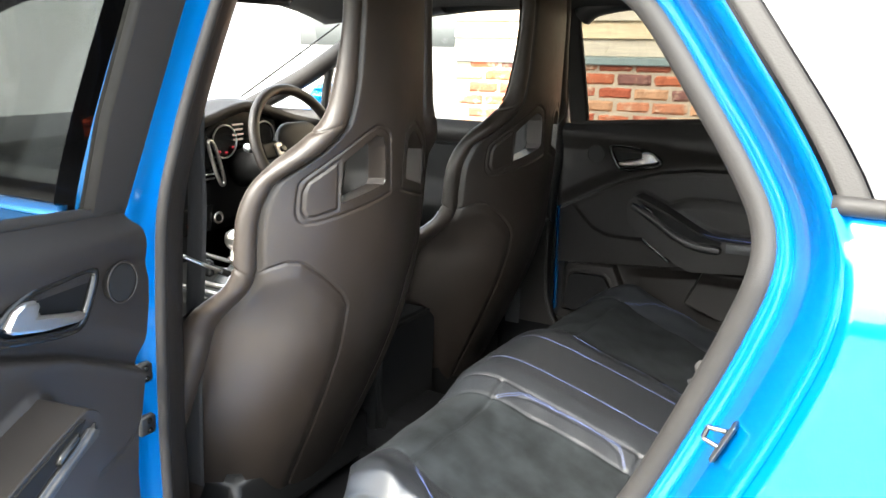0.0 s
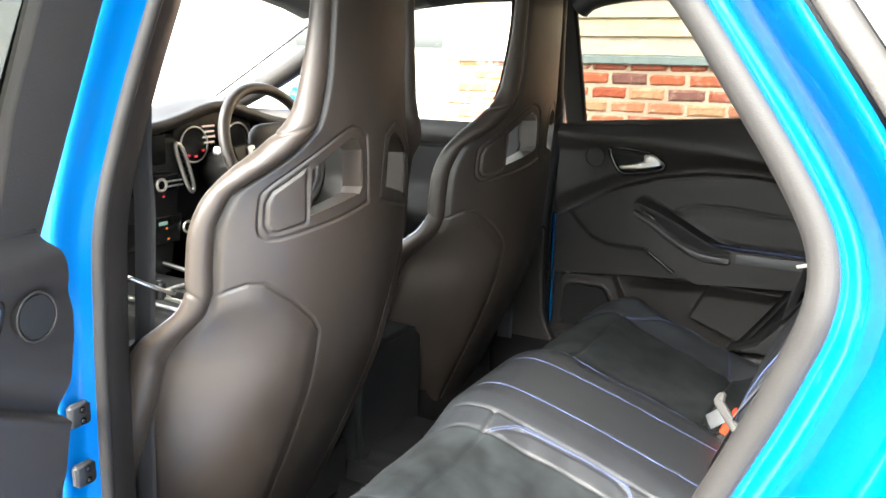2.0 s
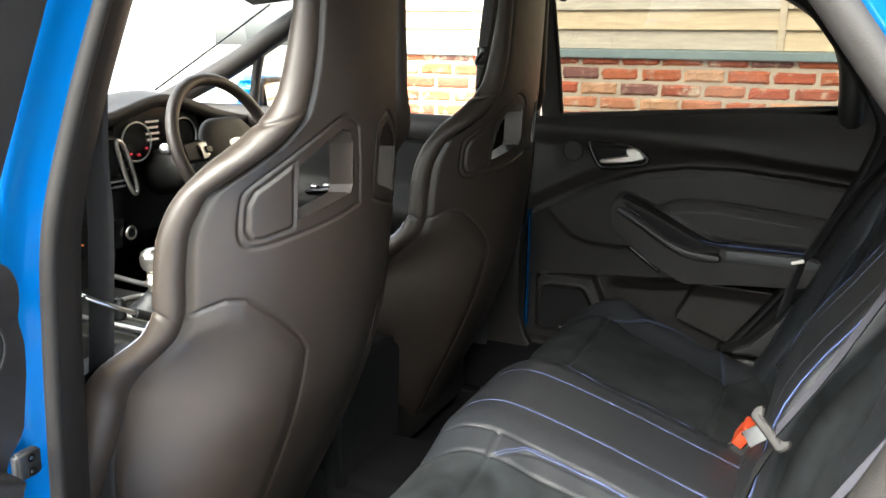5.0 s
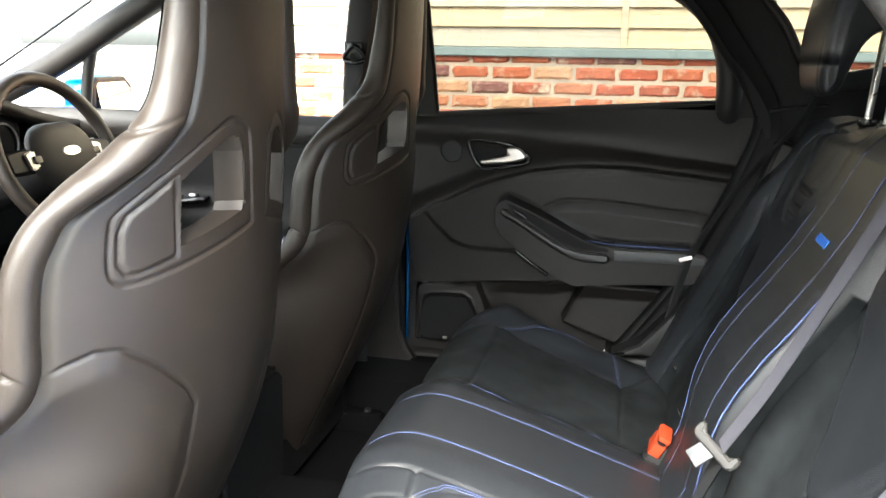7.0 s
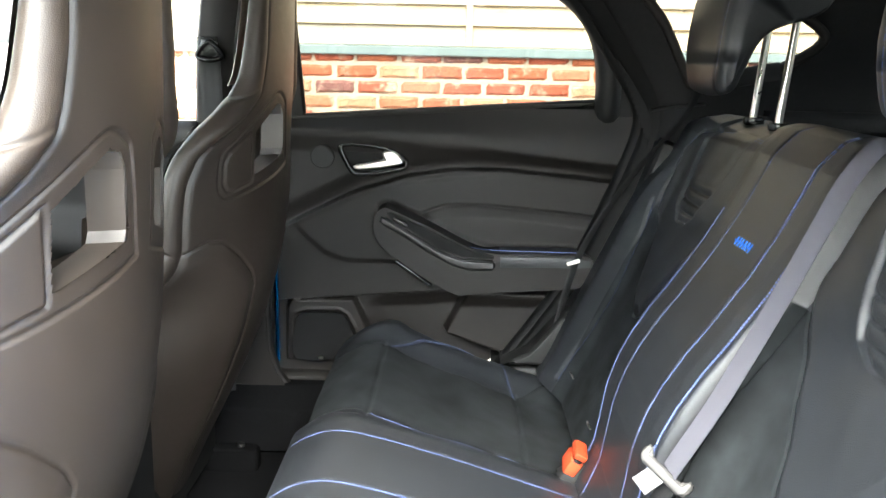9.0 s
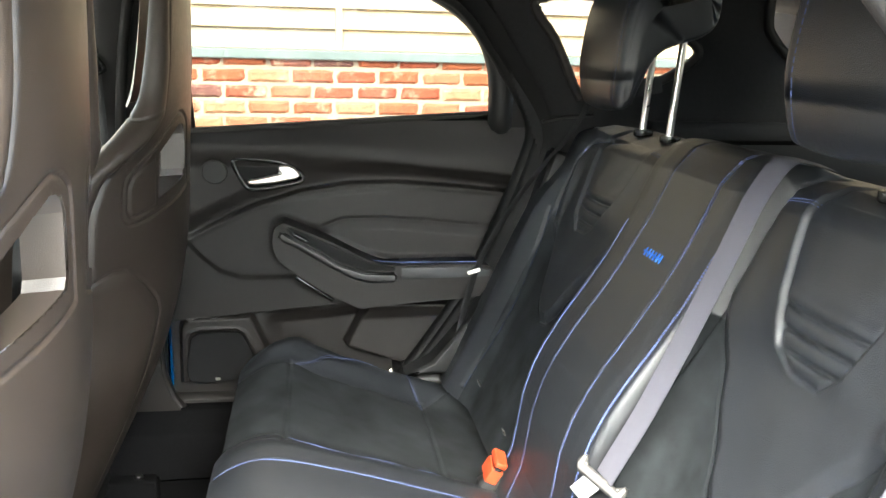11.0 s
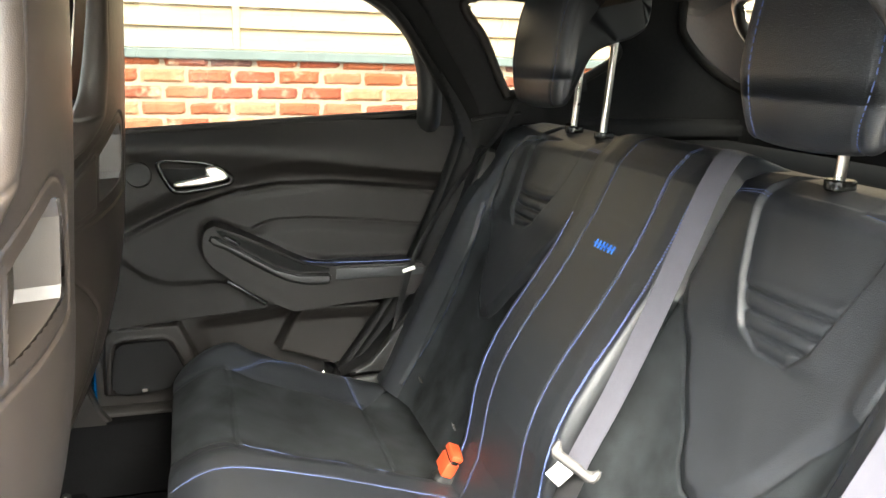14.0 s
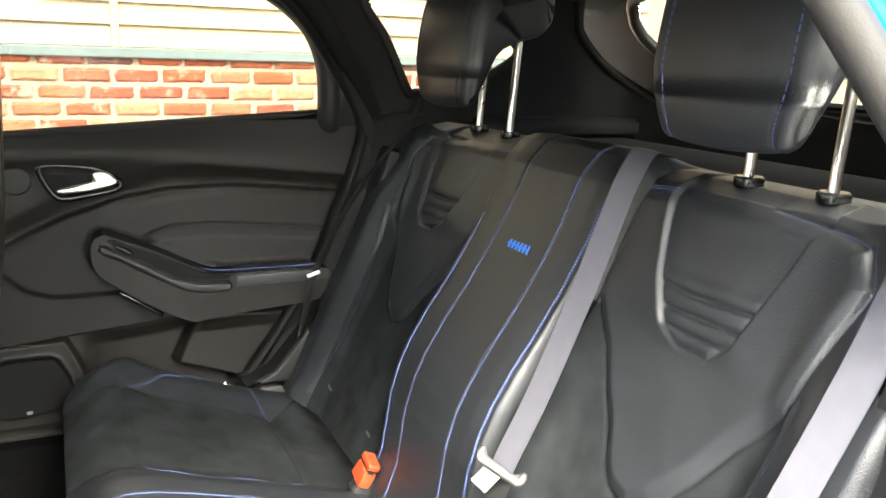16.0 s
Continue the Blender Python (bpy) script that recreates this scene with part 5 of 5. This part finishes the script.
buckle = thing("belt_buckle", "black belt buckle with a red release button", "buckle")
part("buckle_body", block((0.055, 0.03, 0.055), (0.545, 0.145, 0.462), 0.006, (0, -35, 0)), TRIM_DARK, buckle)
for dz, tall in ((0.0175, 0.013), (-0.0085, 0.031)):
    part("release_button", placed(block((0.024, 0.042, tall), (0, 0, dz), 0.0025), pose(0.540, 0.140, 0.500, 12, 26, 0)), RED, buckle, "orange-red release button")
part("button_slot", placed(block((0.016, 0.038, 0.046), (0, 0, 0), 0.002), pose(0.540, 0.140, 0.500, 12, 26, 0)), GLOSS_BLACK, buckle)

# ---- dashboard, wheel and gear lever beyond the front seats ----
dash = thing("dashboard", "black dashboard with instrument binnacle and silver framed vents", "dashboard")


def dash_top(u, v):
    x, y = -1.02 - 0.55 * v, (u * 2 - 1) * 0.72
    hood = 0.055 * np.exp(-((y - 0.36) / 0.17) ** 2) * (1 - ss(0.1, 0.6, v))
    return x, y, 1.005 + 0.02 * ss(0.0, 0.3, v) - 0.015 * v + hood - 0.03 * (np.abs(y) / 0.72) ** 4


part("dash_top", grid(dash_top, np.linspace(0, 1, 60), np.linspace(0, 1, 30), 0.03), TRIM, dash, "soft grained dashboard top")
part("dash_body", block((0.36, 1.42, 0.34), (-1.28, 0, 0.80), 0.05, segments=4), TRIM_DARK, dash)
part("binnacle", prism([(0.19, 0.86), (0.19, 0.985), (0.24, 1.035), (0.36, 1.05), (0.48, 1.035), (0.53, 0.985), (0.53, 0.86)], "x", -1.20, -1.055, 0.015, 3), GLOSS_BLACK, dash, "dark instrument panel")
for yy, r in ((0.27, 0.052), (0.45, 0.052)):
    part("dial_ring", tube([(-1.05, yy + r * math.cos(a), 0.935 + r * math.sin(a)) for a in np.linspace(0, 2 * math.pi, 30, endpoint=False)], 0.003, 6, 0, True), SATIN, dash)
GLOW_RED = bpy.data.materials.new("red_dial_light")
GLOW_RED.use_nodes = True
GLOW_RED.node_tree.nodes["Principled BSDF"].inputs["Base Color"].default_value = (0.3, 0.02, 0.02, 1)
GLOW_RED.node_tree.nodes["Principled BSDF"].inputs["Emission Color"].default_value = (0.8, 0.05, 0.08, 1)
GLOW_RED.node_tree.nodes["Principled BSDF"].inputs["Emission Strength"].default_value = 0.03
GLOW_WHITE = GLOW_RED.copy()
GLOW_WHITE.name = "white_display_light"
GLOW_WHITE.node_tree.nodes["Principled BSDF"].inputs["Emission Color"].default_value = (0.9, 0.85, 0.7, 1)
for k, (yy, zz, w) in enumerate(((0.245, 0.905, 0.014), (0.275, 0.90, 0.012), (0.305, 0.915, 0.010), (0.43, 0.90, 0.014))):
    part("dial_mark", block((0.004, w, 0.007), (-1.05, yy, zz), 0.001), GLOW_RED, dash, "red dial marks")
for k in range(4):
    part("display_line", block((0.003, 0.05 - 0.008 * (k % 2), 0.006), (-1.05, 0.33, 0.985 - 0.016 * k), 0.001), GLOW_WHITE, dash, "pale line of display text")
# centre stack
part("centre_panel", prism([(-0.15, 0.56), (-0.20, 0.75), (-0.225, 0.97), (0.225, 0.97), (0.20, 0.75), (0.16, 0.56)], "x", -1.16, -1.04, 0.02, 3), TRIM_DARK, dash)
for sg in (-1, 1):
    ring = [(-1.03, sg * 0.180, 0.94), (-1.03, sg * 0.202, 0.935), (-1.028, sg * 0.226, 0.87), (-1.025, sg * 0.236, 0.815), (-1.025, sg * 0.222, 0.808), (-1.028, sg * 0.20, 0.86)]
    part("vent_frame", tube(ring, 0.006, 8, 50, True), CHROME, dash, "satin silver vent frame")
    part("vent_core", prism([(sg * 0.184, 0.93), (sg * 0.20, 0.93), (sg * 0.230, 0.82), (sg * 0.216, 0.82)], "x", -1.05, -1.035, 0.002), GLOSS_BLACK, dash)
    for k in range(5):
        part("vent_slat", block((0.012, 0.024, 0.003), (-1.03, sg * (0.224 - 0.008 * k), 0.83 + 0.022 * k), 0.001, (0, 20, 0)), TRIM_DARK, dash)
part("screen", block((0.01, 0.30, 0.085), (-1.038, 0, 0.935), 0.004), GLOSS_BLACK, dash, "dark glass screen")
part("disc_slot", block((0.008, 0.28, 0.010), (-1.036, 0.02, 0.872), 0.002), GLOSS_BLACK, dash, "dark disc slot")
part("radio_panel", prism([(-0.19, 0.815), (-0.20, 0.862), (0.20, 0.862), (0.19, 0.815)], "x", -1.042, -1.034, 0.003), GLOSS_BLACK, dash)
part("radio_knob", tube([(-1.03, 0.122 + 0.016 * math.cos(a), 0.836 + 0.016 * math.sin(a)) for a in np.linspace(0, 2 * math.pi, 28, endpoint=False)], 0.004, 8, 0, True), CHROME, dash, "silver ringed radio knob")
for k in range(2):
    for j in range(3):
        part("dash_button", block((0.006, 0.020, 0.005), (-1.031, 0.153 + 0.022 * j - 0.005 * k, 0.843 - 0.014 * k), 0.001), SATIN, dash)
part("climate_panel", prism([(-0.17, 0.665), (-0.185, 0.745), (0.195, 0.745), (0.18, 0.665)], "x", -1.042, -1.034, 0.003), GLOSS_BLACK, dash)
GLOW_GREEN, GLOW_AMBER = GLOW_RED.copy(), GLOW_RED.copy()
GLOW_GREEN.name, GLOW_AMBER.name = "green_display_light", "amber_lamp_light"
GLOW_GREEN.node_tree.nodes["Principled BSDF"].inputs["Emission Color"].default_value = (0.15, 0.6, 0.5, 1)
GLOW_AMBER.node_tree.nodes["Principled BSDF"].inputs["Emission Color"].default_value = (1.0, 0.35, 0.05, 1)
part("clock_display", block((0.004, 0.030, 0.010), (-1.033, 0.121, 0.726), 0.001), GLOW_GREEN, dash, "small green display")
for yy, zz in ((0.086, 0.694), (0.133, 0.710), (0.137, 0.679), (0.05, 0.70)):
    part("warning_lamp", block((0.004, 0.007, 0.005), (-1.033, yy, zz), 0.001), GLOW_AMBER, dash, "small amber lamp")
part("hazard_lamp", block((0.004, 0.006, 0.006), (-1.033, 0.13, 0.802), 0.001), GLOW_RED, dash)
for yy in (-0.13, 0.205):
    part("climate_knob", tube([(-1.026, yy + 0.016 * math.cos(a), 0.703 + 0.016 * math.sin(a)) for a in np.linspace(0, 2 * math.pi, 28, endpoint=False)], 0.004, 8, 0, True), CHROME, dash, "silver rimmed climate knob")
    part("knob_face", disc((-1.03, yy, 0.703), (1, 0, 0.15), 0.015, 0.010), TRIM_DARK, dash)
console = thing("centre_console", "black centre console between the front seats", "console")
part("console_body", prism([(-0.125, 0.30), (-0.135, 0.56), (-0.11, 0.585), (0.11, 0.585), (0.135, 0.56), (0.125, 0.30)], "x", -1.15, -0.18, 0.015, 3), TRIM_DARK, console)
part("console_rail", tube([(-1.05, -0.12, 0.61), (-0.9, -0.128, 0.595), (-0.6, -0.13, 0.59), (-0.3, -0.128, 0.60)], 0.007, 8, 30), SATIN, console, "silver edge strip")
part("console_rail", tube([(-1.05, 0.12, 0.61), (-0.9, 0.128, 0.595), (-0.6, 0.13, 0.59), (-0.3, 0.128, 0.60)], 0.007, 8, 30), SATIN, console, "silver edge strip")
part("gaiter_ring", tube([(-0.85, -0.06, 0.592), (-0.85, 0.06, 0.592), (-0.68, 0.06, 0.592), (-0.68, -0.06, 0.592)], 0.007, 8, 40, True), CHROME, console)
gear = thing("gear_lever", "silver topped gear lever on the centre console", "gear lever")
part("gaiter", tube([(-0.768, 0, 0.585), (-0.768, 0, 0.593), (-0.767, 0, 0.605), (-0.764, 0, 0.622), (-0.763, 0, 0.634)], (0.058, 0.052, 0.036, 0.020, 0.013), 18), LEATHER, gear)
part("shaft", tube([(-0.763, 0, 0.60), (-0.762, 0, 0.645), (-0.761, 0, 0.648), (-0.761, 0, 0.656), (-0.761, 0, 0.659), (-0.760, 0, 0.686)], (0.010, 0.010, 0.019, 0.019, 0.013, 0.012), 18), CHROME, gear, "bright shaft with a lift collar")
part("knob", tube([(-0.760, 0, 0.680), (-0.760, 0, 0.686), (-0.759, 0, 0.697), (-0.758, 0, 0.711), (-0.757, 0, 0.724), (-0.756, 0, 0.733), (-0.756, 0, 0.737)], (0.012, 0.020, 0.0265, 0.0285, 0.025, 0.015, 0.004), 20), CHROME, gear, "polished ball knob")
hb = thing("handbrake", "black handbrake lever with silver button", "handbrake")
part("lever", tube([(-0.30, 0.075, 0.58), (-0.42, 0.072, 0.615), (-0.55, 0.07, 0.66)], 0.016, 12, 16), LEATHER, hb)
part("button", tube([(-0.55, 0.07, 0.66), (-0.57, 0.07, 0.666)], 0.011, 10), CHROME, hb)

wheel = thing("steering_wheel", "black leather steering wheel with silver spokes", "steering wheel")
WM = Matrix.Translation((-0.815, 0.353, 0.932)) @ pose(0, 0, 0, 0, 68, 0)


rim_pts = [(0.183 * math.cos(a), 0.187 * math.sin(a), 0) for a in np.linspace(0, 2 * math.pi, 72, endpoint=False)]
part("rim", placed(tube(rim_pts, 0.0165, 14, 0, True), WM), LEATHER_PLAIN, wheel, "thick black leather rim")


def airbag(u, t):
    """A soft dome, wider than tall, flattened at its upper edge."""
    ang = u * 2 * math.pi
    r = (0.090 - 0.016 * np.cos(ang) ** 4 * (np.cos(ang) < 0) + 0.018 * np.sin(ang) ** 2) * np.sin(t * math.pi / 2)
    return r * np.cos(ang), r * np.sin(ang), 0.004 + 0.030 * np.cos(t * math.pi / 2) ** 0.7


dome = grid(airbag, np.linspace(0, 1, 49), np.linspace(0.02, 1, 14))
part("airbag_cover", (np.array([tuple(WM @ Vector(p)) for p in dome[0]]), dome[1][:, ::-1]), TRIM, wheel, "smooth padded wheel centre")
part("wheel_hub", placed(disc((0, 0, -0.012), (0, 0, 1), 0.07, 0.03, 32, 0.008), WM), TRIM_DARK, wheel)
for sg in (-1, 1):
    part("spoke", placed(prism([(-0.03, sg * 0.06), (-0.02, sg * 0.175), (0.03, sg * 0.175), (0.03, sg * 0.06)], "z", -0.012, 0.012, 0.006), WM), TRIM_DARK, wheel)
    part("spoke_trim", placed(prism([(-0.022, sg * 0.075), (-0.012, sg * 0.13), (0.028, sg * 0.125), (0.022, sg * 0.08)], "z", 0.012, 0.019, 0.004), WM), SATIN, wheel, "satin silver spoke trim with buttons")
    part("spoke_button", placed(block((0.018, 0.025, 0.006), (0.006, sg * 0.10, 0.021), 0.002), WM), GLOSS_BLACK, wheel)
part("lower_spoke", placed(prism([(0.06, -0.025), (0.175, -0.018), (0.175, 0.018), (0.06, 0.025)], "z", -0.01, 0.012, 0.005), WM), SATIN, wheel)
oval = [(0.013 * math.cos(a), 0.030 * math.sin(a)) for a in np.linspace(0, 2 * math.pi, 24, endpoint=False)]
badge = part("badge", placed(prism(oval, "z", 0.030, 0.0355, 0.002), WM), CHROME, wheel, "plain oval badge")
part("column_cowl", tube([(-0.84, 0.353, 0.90), (-0.95, 0.353, 0.87), (-1.06, 0.353, 0.84)], (0.05, 0.06, 0.065), 16), TRIM_DARK, wheel)
for sg in (-1, 1):
    part("stalk", tube([(-0.90, 0.353 + sg * 0.05, 0.905), (-0.875, 0.353 + sg * 0.12, 0.92), (-0.865, 0.353 + sg * 0.165, 0.935)], (0.010, 0.009, 0.013), 10), TRIM_DARK, wheel)
    part("stalk_tip", tube([(-0.865, 0.353 + sg * 0.165, 0.935), (-0.86, 0.353 + sg * 0.185, 0.94)], 0.013, 10), SATIN, wheel)

# ---- far front door, windscreen pillars and mirror ----
fdoor = thing("front_door", "closed front car door with charcoal trim", "door")


def front_trim(x, z):
    return x, 0.755 - 0.02 * ss(0.93, 0.97, z) - 0.05 * np.exp(-((z - 0.72) / 0.05) ** 2) * ss(-1.0, -0.85, x) + 0.02 * ss(0.97, 1.0, z), z


# one trim split in two: shaded panel coloured black, lit top edge lighter
part("trim_panel", grid(front_trim, np.linspace(-1.25, -0.27, 60), np.linspace(0.36, 0.952, 60), -0.03), SHADE_BLACK, fdoor, "door trim below the top edge, shade put into its black")
part("lit_door_top", grid(front_trim, np.linspace(-1.25, -0.27, 60), np.linspace(0.9525, 1.0, 10), -0.03), TRIM, fdoor, "top edge of the door, left lighter where light catches it")
part("switch_panel", block((0.16, 0.05, 0.014), (-0.72, 0.700, 0.772), 0.005, (0, -8, 0), 3), GLOSS_BLACK, fdoor, "gloss black window switch panel")
for k in range(3):
    part("window_switch", block((0.026, 0.018, 0.010), (-0.77 + 0.045 * k, 0.692, 0.779 + 0.006 * k), 0.003), SATIN, fdoor)
part("outer_skin", block((1.1, 0.05, 0.62), (-0.78, 0.83, 0.68), 0.015), PAINT, fdoor)
part("door_handle", block((0.09, 0.02, 0.022), (-0.78, 0.738, 0.90), 0.006), CHROME, fdoor)
part("pane", grid(lambda u, t: (-1.02 + 0.75 * u, 0.775 - 0.28 * t * 0.37 + 0 * u, 1.0 + 0.37 * t), np.linspace(0, 1, 8), np.linspace(0, 1, 8)), GLASS, fdoor, "clear side glass")
ndoor = thing("front_door", "closed blue front car door beside the passenger seat", "door")
nv, nf = grid(lambda x, z: tuple(-c if i == 1 else c for i, c in enumerate(front_trim(x, z))), np.linspace(-1.25, -0.30, 60), np.linspace(0.36, 1.0, 60), 0.03)
part("trim_panel", (nv, nf), TRIM, ndoor)
part("outer_skin", block((1.04, 0.05, 0.62), (-0.80, -0.84, 0.675), 0.015), PAINT, ndoor, "blue painted door skin")
part("pane", grid(lambda u, t: (-1.02 + 0.72 * u, -0.775 + 0.28 * t * 0.37 + 0 * u, 1.0 + 0.37 * t), np.linspace(0, 1, 8), np.linspace(0, 1, 8)), GLASS, ndoor, "clear side glass")
for sg in (-1, 1):
    part("windscreen_pillar", tube([(-1.36, sg * 0.70, 1.0), (-1.10, sg * 0.715, 1.12), (-0.86, sg * 0.70, 1.245), (-0.66, sg * 0.665, 1.33), (-0.45, sg * 0.63, 1.372)], 0.034, 12, 40), TRIM, body, "dark grey windscreen pillar")
    part("corner_post", tube([(-1.03, sg * 0.745, 0.99), (-1.0, sg * 0.73, 1.10), (-0.97, sg * 0.715, 1.17)], 0.016, 10, 14), TRIM_DARK, body)
    part("cant_rail", tube([(-0.55, sg * 0.64, 1.36), (-0.1, sg * 0.645, 1.395), (0.3, sg * 0.65, 1.39), (0.6, sg * 0.64, 1.35)], 0.035, 10, 40), LINING, body)
    part("windscreen_edge", tube([(-1.42, sg * 0.735, 1.04), (-1.18, sg * 0.735, 1.175), (-0.94, sg * 0.73, 1.31)], 0.0035, 6, 14), GLOSS_BLACK, body, "thin black windscreen edge")
mirror = thing("door_mirror", "blue door mirror with black edged glass", "mirror")
part("housing", prism([(0.86, 1.0), (0.85, 1.09), (0.88, 1.115), (1.02, 1.115), (1.06, 1.08), (1.05, 1.0), (1.0, 0.985), (0.9, 0.985)], "x", -1.13, -1.03, 0.03, 4), PAINT, mirror, "blue mirror housing")
part("rim", prism([(0.855, 1.0), (0.855, 1.09), (0.88, 1.11), (1.02, 1.11), (1.055, 1.08), (1.045, 1.0), (1.0, 0.99), (0.9, 0.99)], "x", -1.035, -1.012, 0.006), GLOSS_BLACK, mirror)
MIRROR = material("mirror_glass", (0.9, 0.9, 0.9), 0.1, 0.0, 10, 0.0, 100, metal=1.0)
MIRROR.node_tree.nodes["Principled BSDF"].inputs["Roughness"].default_value = 0.02
for link in list(MIRROR.node_tree.links):
    if link.to_socket.name == "Roughness":
        MIRROR.node_tree.links.remove(link)
bm = prism([(0.875, 1.005), (0.872, 1.082), (0.89, 1.098), (1.01, 1.098), (1.038, 1.07), (1.03, 1.005)], "x", -1.012, -1.006, 0.001)
part("mirror_glass", placed(bm, Matrix.Translation((-1.01, 0.95, 1.05)) @ pose(0, 0, 0, 0, -8, 0) @ Matrix.Translation((1.01, -0.95, -1.05))), MIRROR, mirror, "mirror glass", smooth=False)
part("mirror_foot", block((0.06, 0.16, 0.04), (-1.06, 0.80, 1.01), 0.012), PAINT, mirror)
mirror.matrix_basis = pose(-0.10, 0.045, -0.025)
inner_mirror = thing("rear_view_mirror", "black rear view mirror at the windscreen", "mirror")
part("mirror_case", block((0.03, 0.24, 0.07), (-0.66, 0.03, 1.372), 0.012, segments=3), GLOSS_BLACK, inner_mirror)
part("mirror_stem", tube([(-0.66, 0.03, 1.375), (-0.73, 0.03, 1.385)], 0.01, 8), GLOSS_BLACK, inner_mirror)
# far belt guide on the centre pillar
guide = thing("belt_guide", "black belt height adjuster on the centre pillar", "belt guide")
part("guide_body", block((0.06, 0.03, 0.07), (-0.222, 0.70, 1.172), 0.012, segments=3), GLOSS_BLACK, guide)
part("guide_loop", tube([(-0.25, 0.688, 1.155), (-0.222, 0.68, 1.145), (-0.195, 0.688, 1.155), (-0.222, 0.682, 1.185)], 0.006, 8, 24, True), GLOSS_BLACK, guide)
part("webbing", strap([(-0.222, 0.684, 1.15), (-0.215, 0.675, 0.95), (-0.21, 0.67, 0.6), (-0.21, 0.66, 0.38)], 0.046, (1, 0.1, 0)), WEB_BLACK, guide)

part("floor_anchor", block((0.034, 0.022, 0.06), (-0.25, 0.690, 0.345), 0.006), GLOSS_BLACK, guide)
part("anchor_bolt", disc((-0.248, 0.676, 0.338), (0.2, -1, 0.1), 0.010, 0.008, 12), STEEL, guide, "zinc plated anchor bolt")

# near front belt, hanging between the centre pillar and the front seat
belt_front = thing("seat_belt", "black front seat belt hanging by the centre pillar", "seat belt")
part("webbing", strap([(-0.20, -0.60, 1.30), (-0.222, -0.615, 1.18), (-0.232, -0.62, 1.05), (-0.232, -0.62, 0.97), (-0.248, -0.62, 0.81), (-0.265, -0.62, 0.66), (-0.28, -0.62, 0.40)], 0.046, (1, 0.0, 0)), WEB_BLACK, belt_front, "black webbing")
part("tongue_grip", block((0.02, 0.016, 0.030), (-0.225, -0.608, 0.842), 0.004), TRIM_DARK, belt_front)
part("tongue", tube([(-0.228, -0.662, 0.875), (-0.215, -0.63, 0.855), (-0.205, -0.60, 0.838)], 0.0065, 8, 12, flat=0.5), CHROME, belt_front, "bright steel belt tongue")
part("tongue_sleeve", tube([(-0.205, -0.60, 0.838), (-0.198, -0.575, 0.825), (-0.19, -0.55, 0.812)], 0.0065, 8, 12), TRIM_DARK, belt_front)
part("bench_base", block((0.34, 1.28, 0.14), (0.33, 0, 0.31), 0.03), CARPET, bench)

# ---- bricks of the house wall ----
brick_meshes = []
for k in range(5):
    def face(u, t):
        x, z = (u - 0.5) * 0.200, (t - 0.5) * 0.060
        edge = np.minimum(np.minimum(u, 1 - u) * 0.200, np.minimum(t, 1 - t) * 0.060)
        rag = np.array([[noise.noise_vector((a * 60 + 9 * k, b * 60, 3.0 * k)) for a, b in zip(p, q)] for p, q in zip(x, z)])
        return x + 0.006 * rag[..., 0], 0.010 * (1 - ss(0.0, 0.007, edge)) + 0.004 * rag[..., 1], z + 0.005 * rag[..., 2]
    bv, bf = grid(face, np.linspace(0, 1, 11), np.linspace(0, 1, 6))
    m = bpy.data.meshes.new("brick")
    m.from_pydata([tuple(p) for p in bv], [], [tuple(int(i) for i in q) for q in bf])
    bb = bmesh.new()
    bb.from_mesh(m)
    bmesh.ops.recalc_face_normals(bb, faces=bb.faces[:])
    border = [e for e in bb.edges if e.is_boundary]
    ext = bmesh.ops.extrude_edge_only(bb, edges=border)
    for vv in [g for g in ext["geom"] if isinstance(g, bmesh.types.BMVert)]:
        vv.co.y = 0.045
    bb.to_mesh(m)
    bb.free()
    m.materials.append(BRICK)
    brick_meshes.append(m)
COURSE, PITCH = 0.0775, 0.2165
rng = random.Random(4)
for row in range(-1, 7):
    z = 1.102 - 0.0315 - row * COURSE + 0.0
    for col in range(-11, 16):
        x = 0.348 + 0.102 + (col + (0.5 if row % 2 else 0.0)) * PITCH
        if WALL_END + 0.08 < x < 2.9:
            b = new("brick", rng.choice(brick_meshes))
            b.parent = wall
            b.matrix_basis = pose(x + rng.uniform(-0.003, 0.003), WALL_Y - 0.003 + rng.uniform(-0.003, 0.003), z + rng.uniform(-0.002, 0.002), rng.uniform(-1, 1), rng.uniform(-0.6, 0.6), rng.uniform(-1, 1))
for row in range(9):
    z0 = 1.2 + row * 0.1
    for seg, (xa, xb) in enumerate(((WALL_END, 0.350), (0.384, 3.4))):
        bm = prism([(WALL_Y + 0.03, z0), (WALL_Y + 0.012, z0 + 0.002), (WALL_Y + 0.034, z0 + 0.108), (WALL_Y + 0.044, z0 + 0.108)], "x", xa, xb, 0.001, 1)
        part("board", bm, BOARD, upper, smooth=False)
part("cover_strip", block((0.034, 0.03, 0.6), (0.367, WALL_Y + 0.022, 1.5), 0.003), BOARD, upper, "vertical timber cover strip", smooth=False)
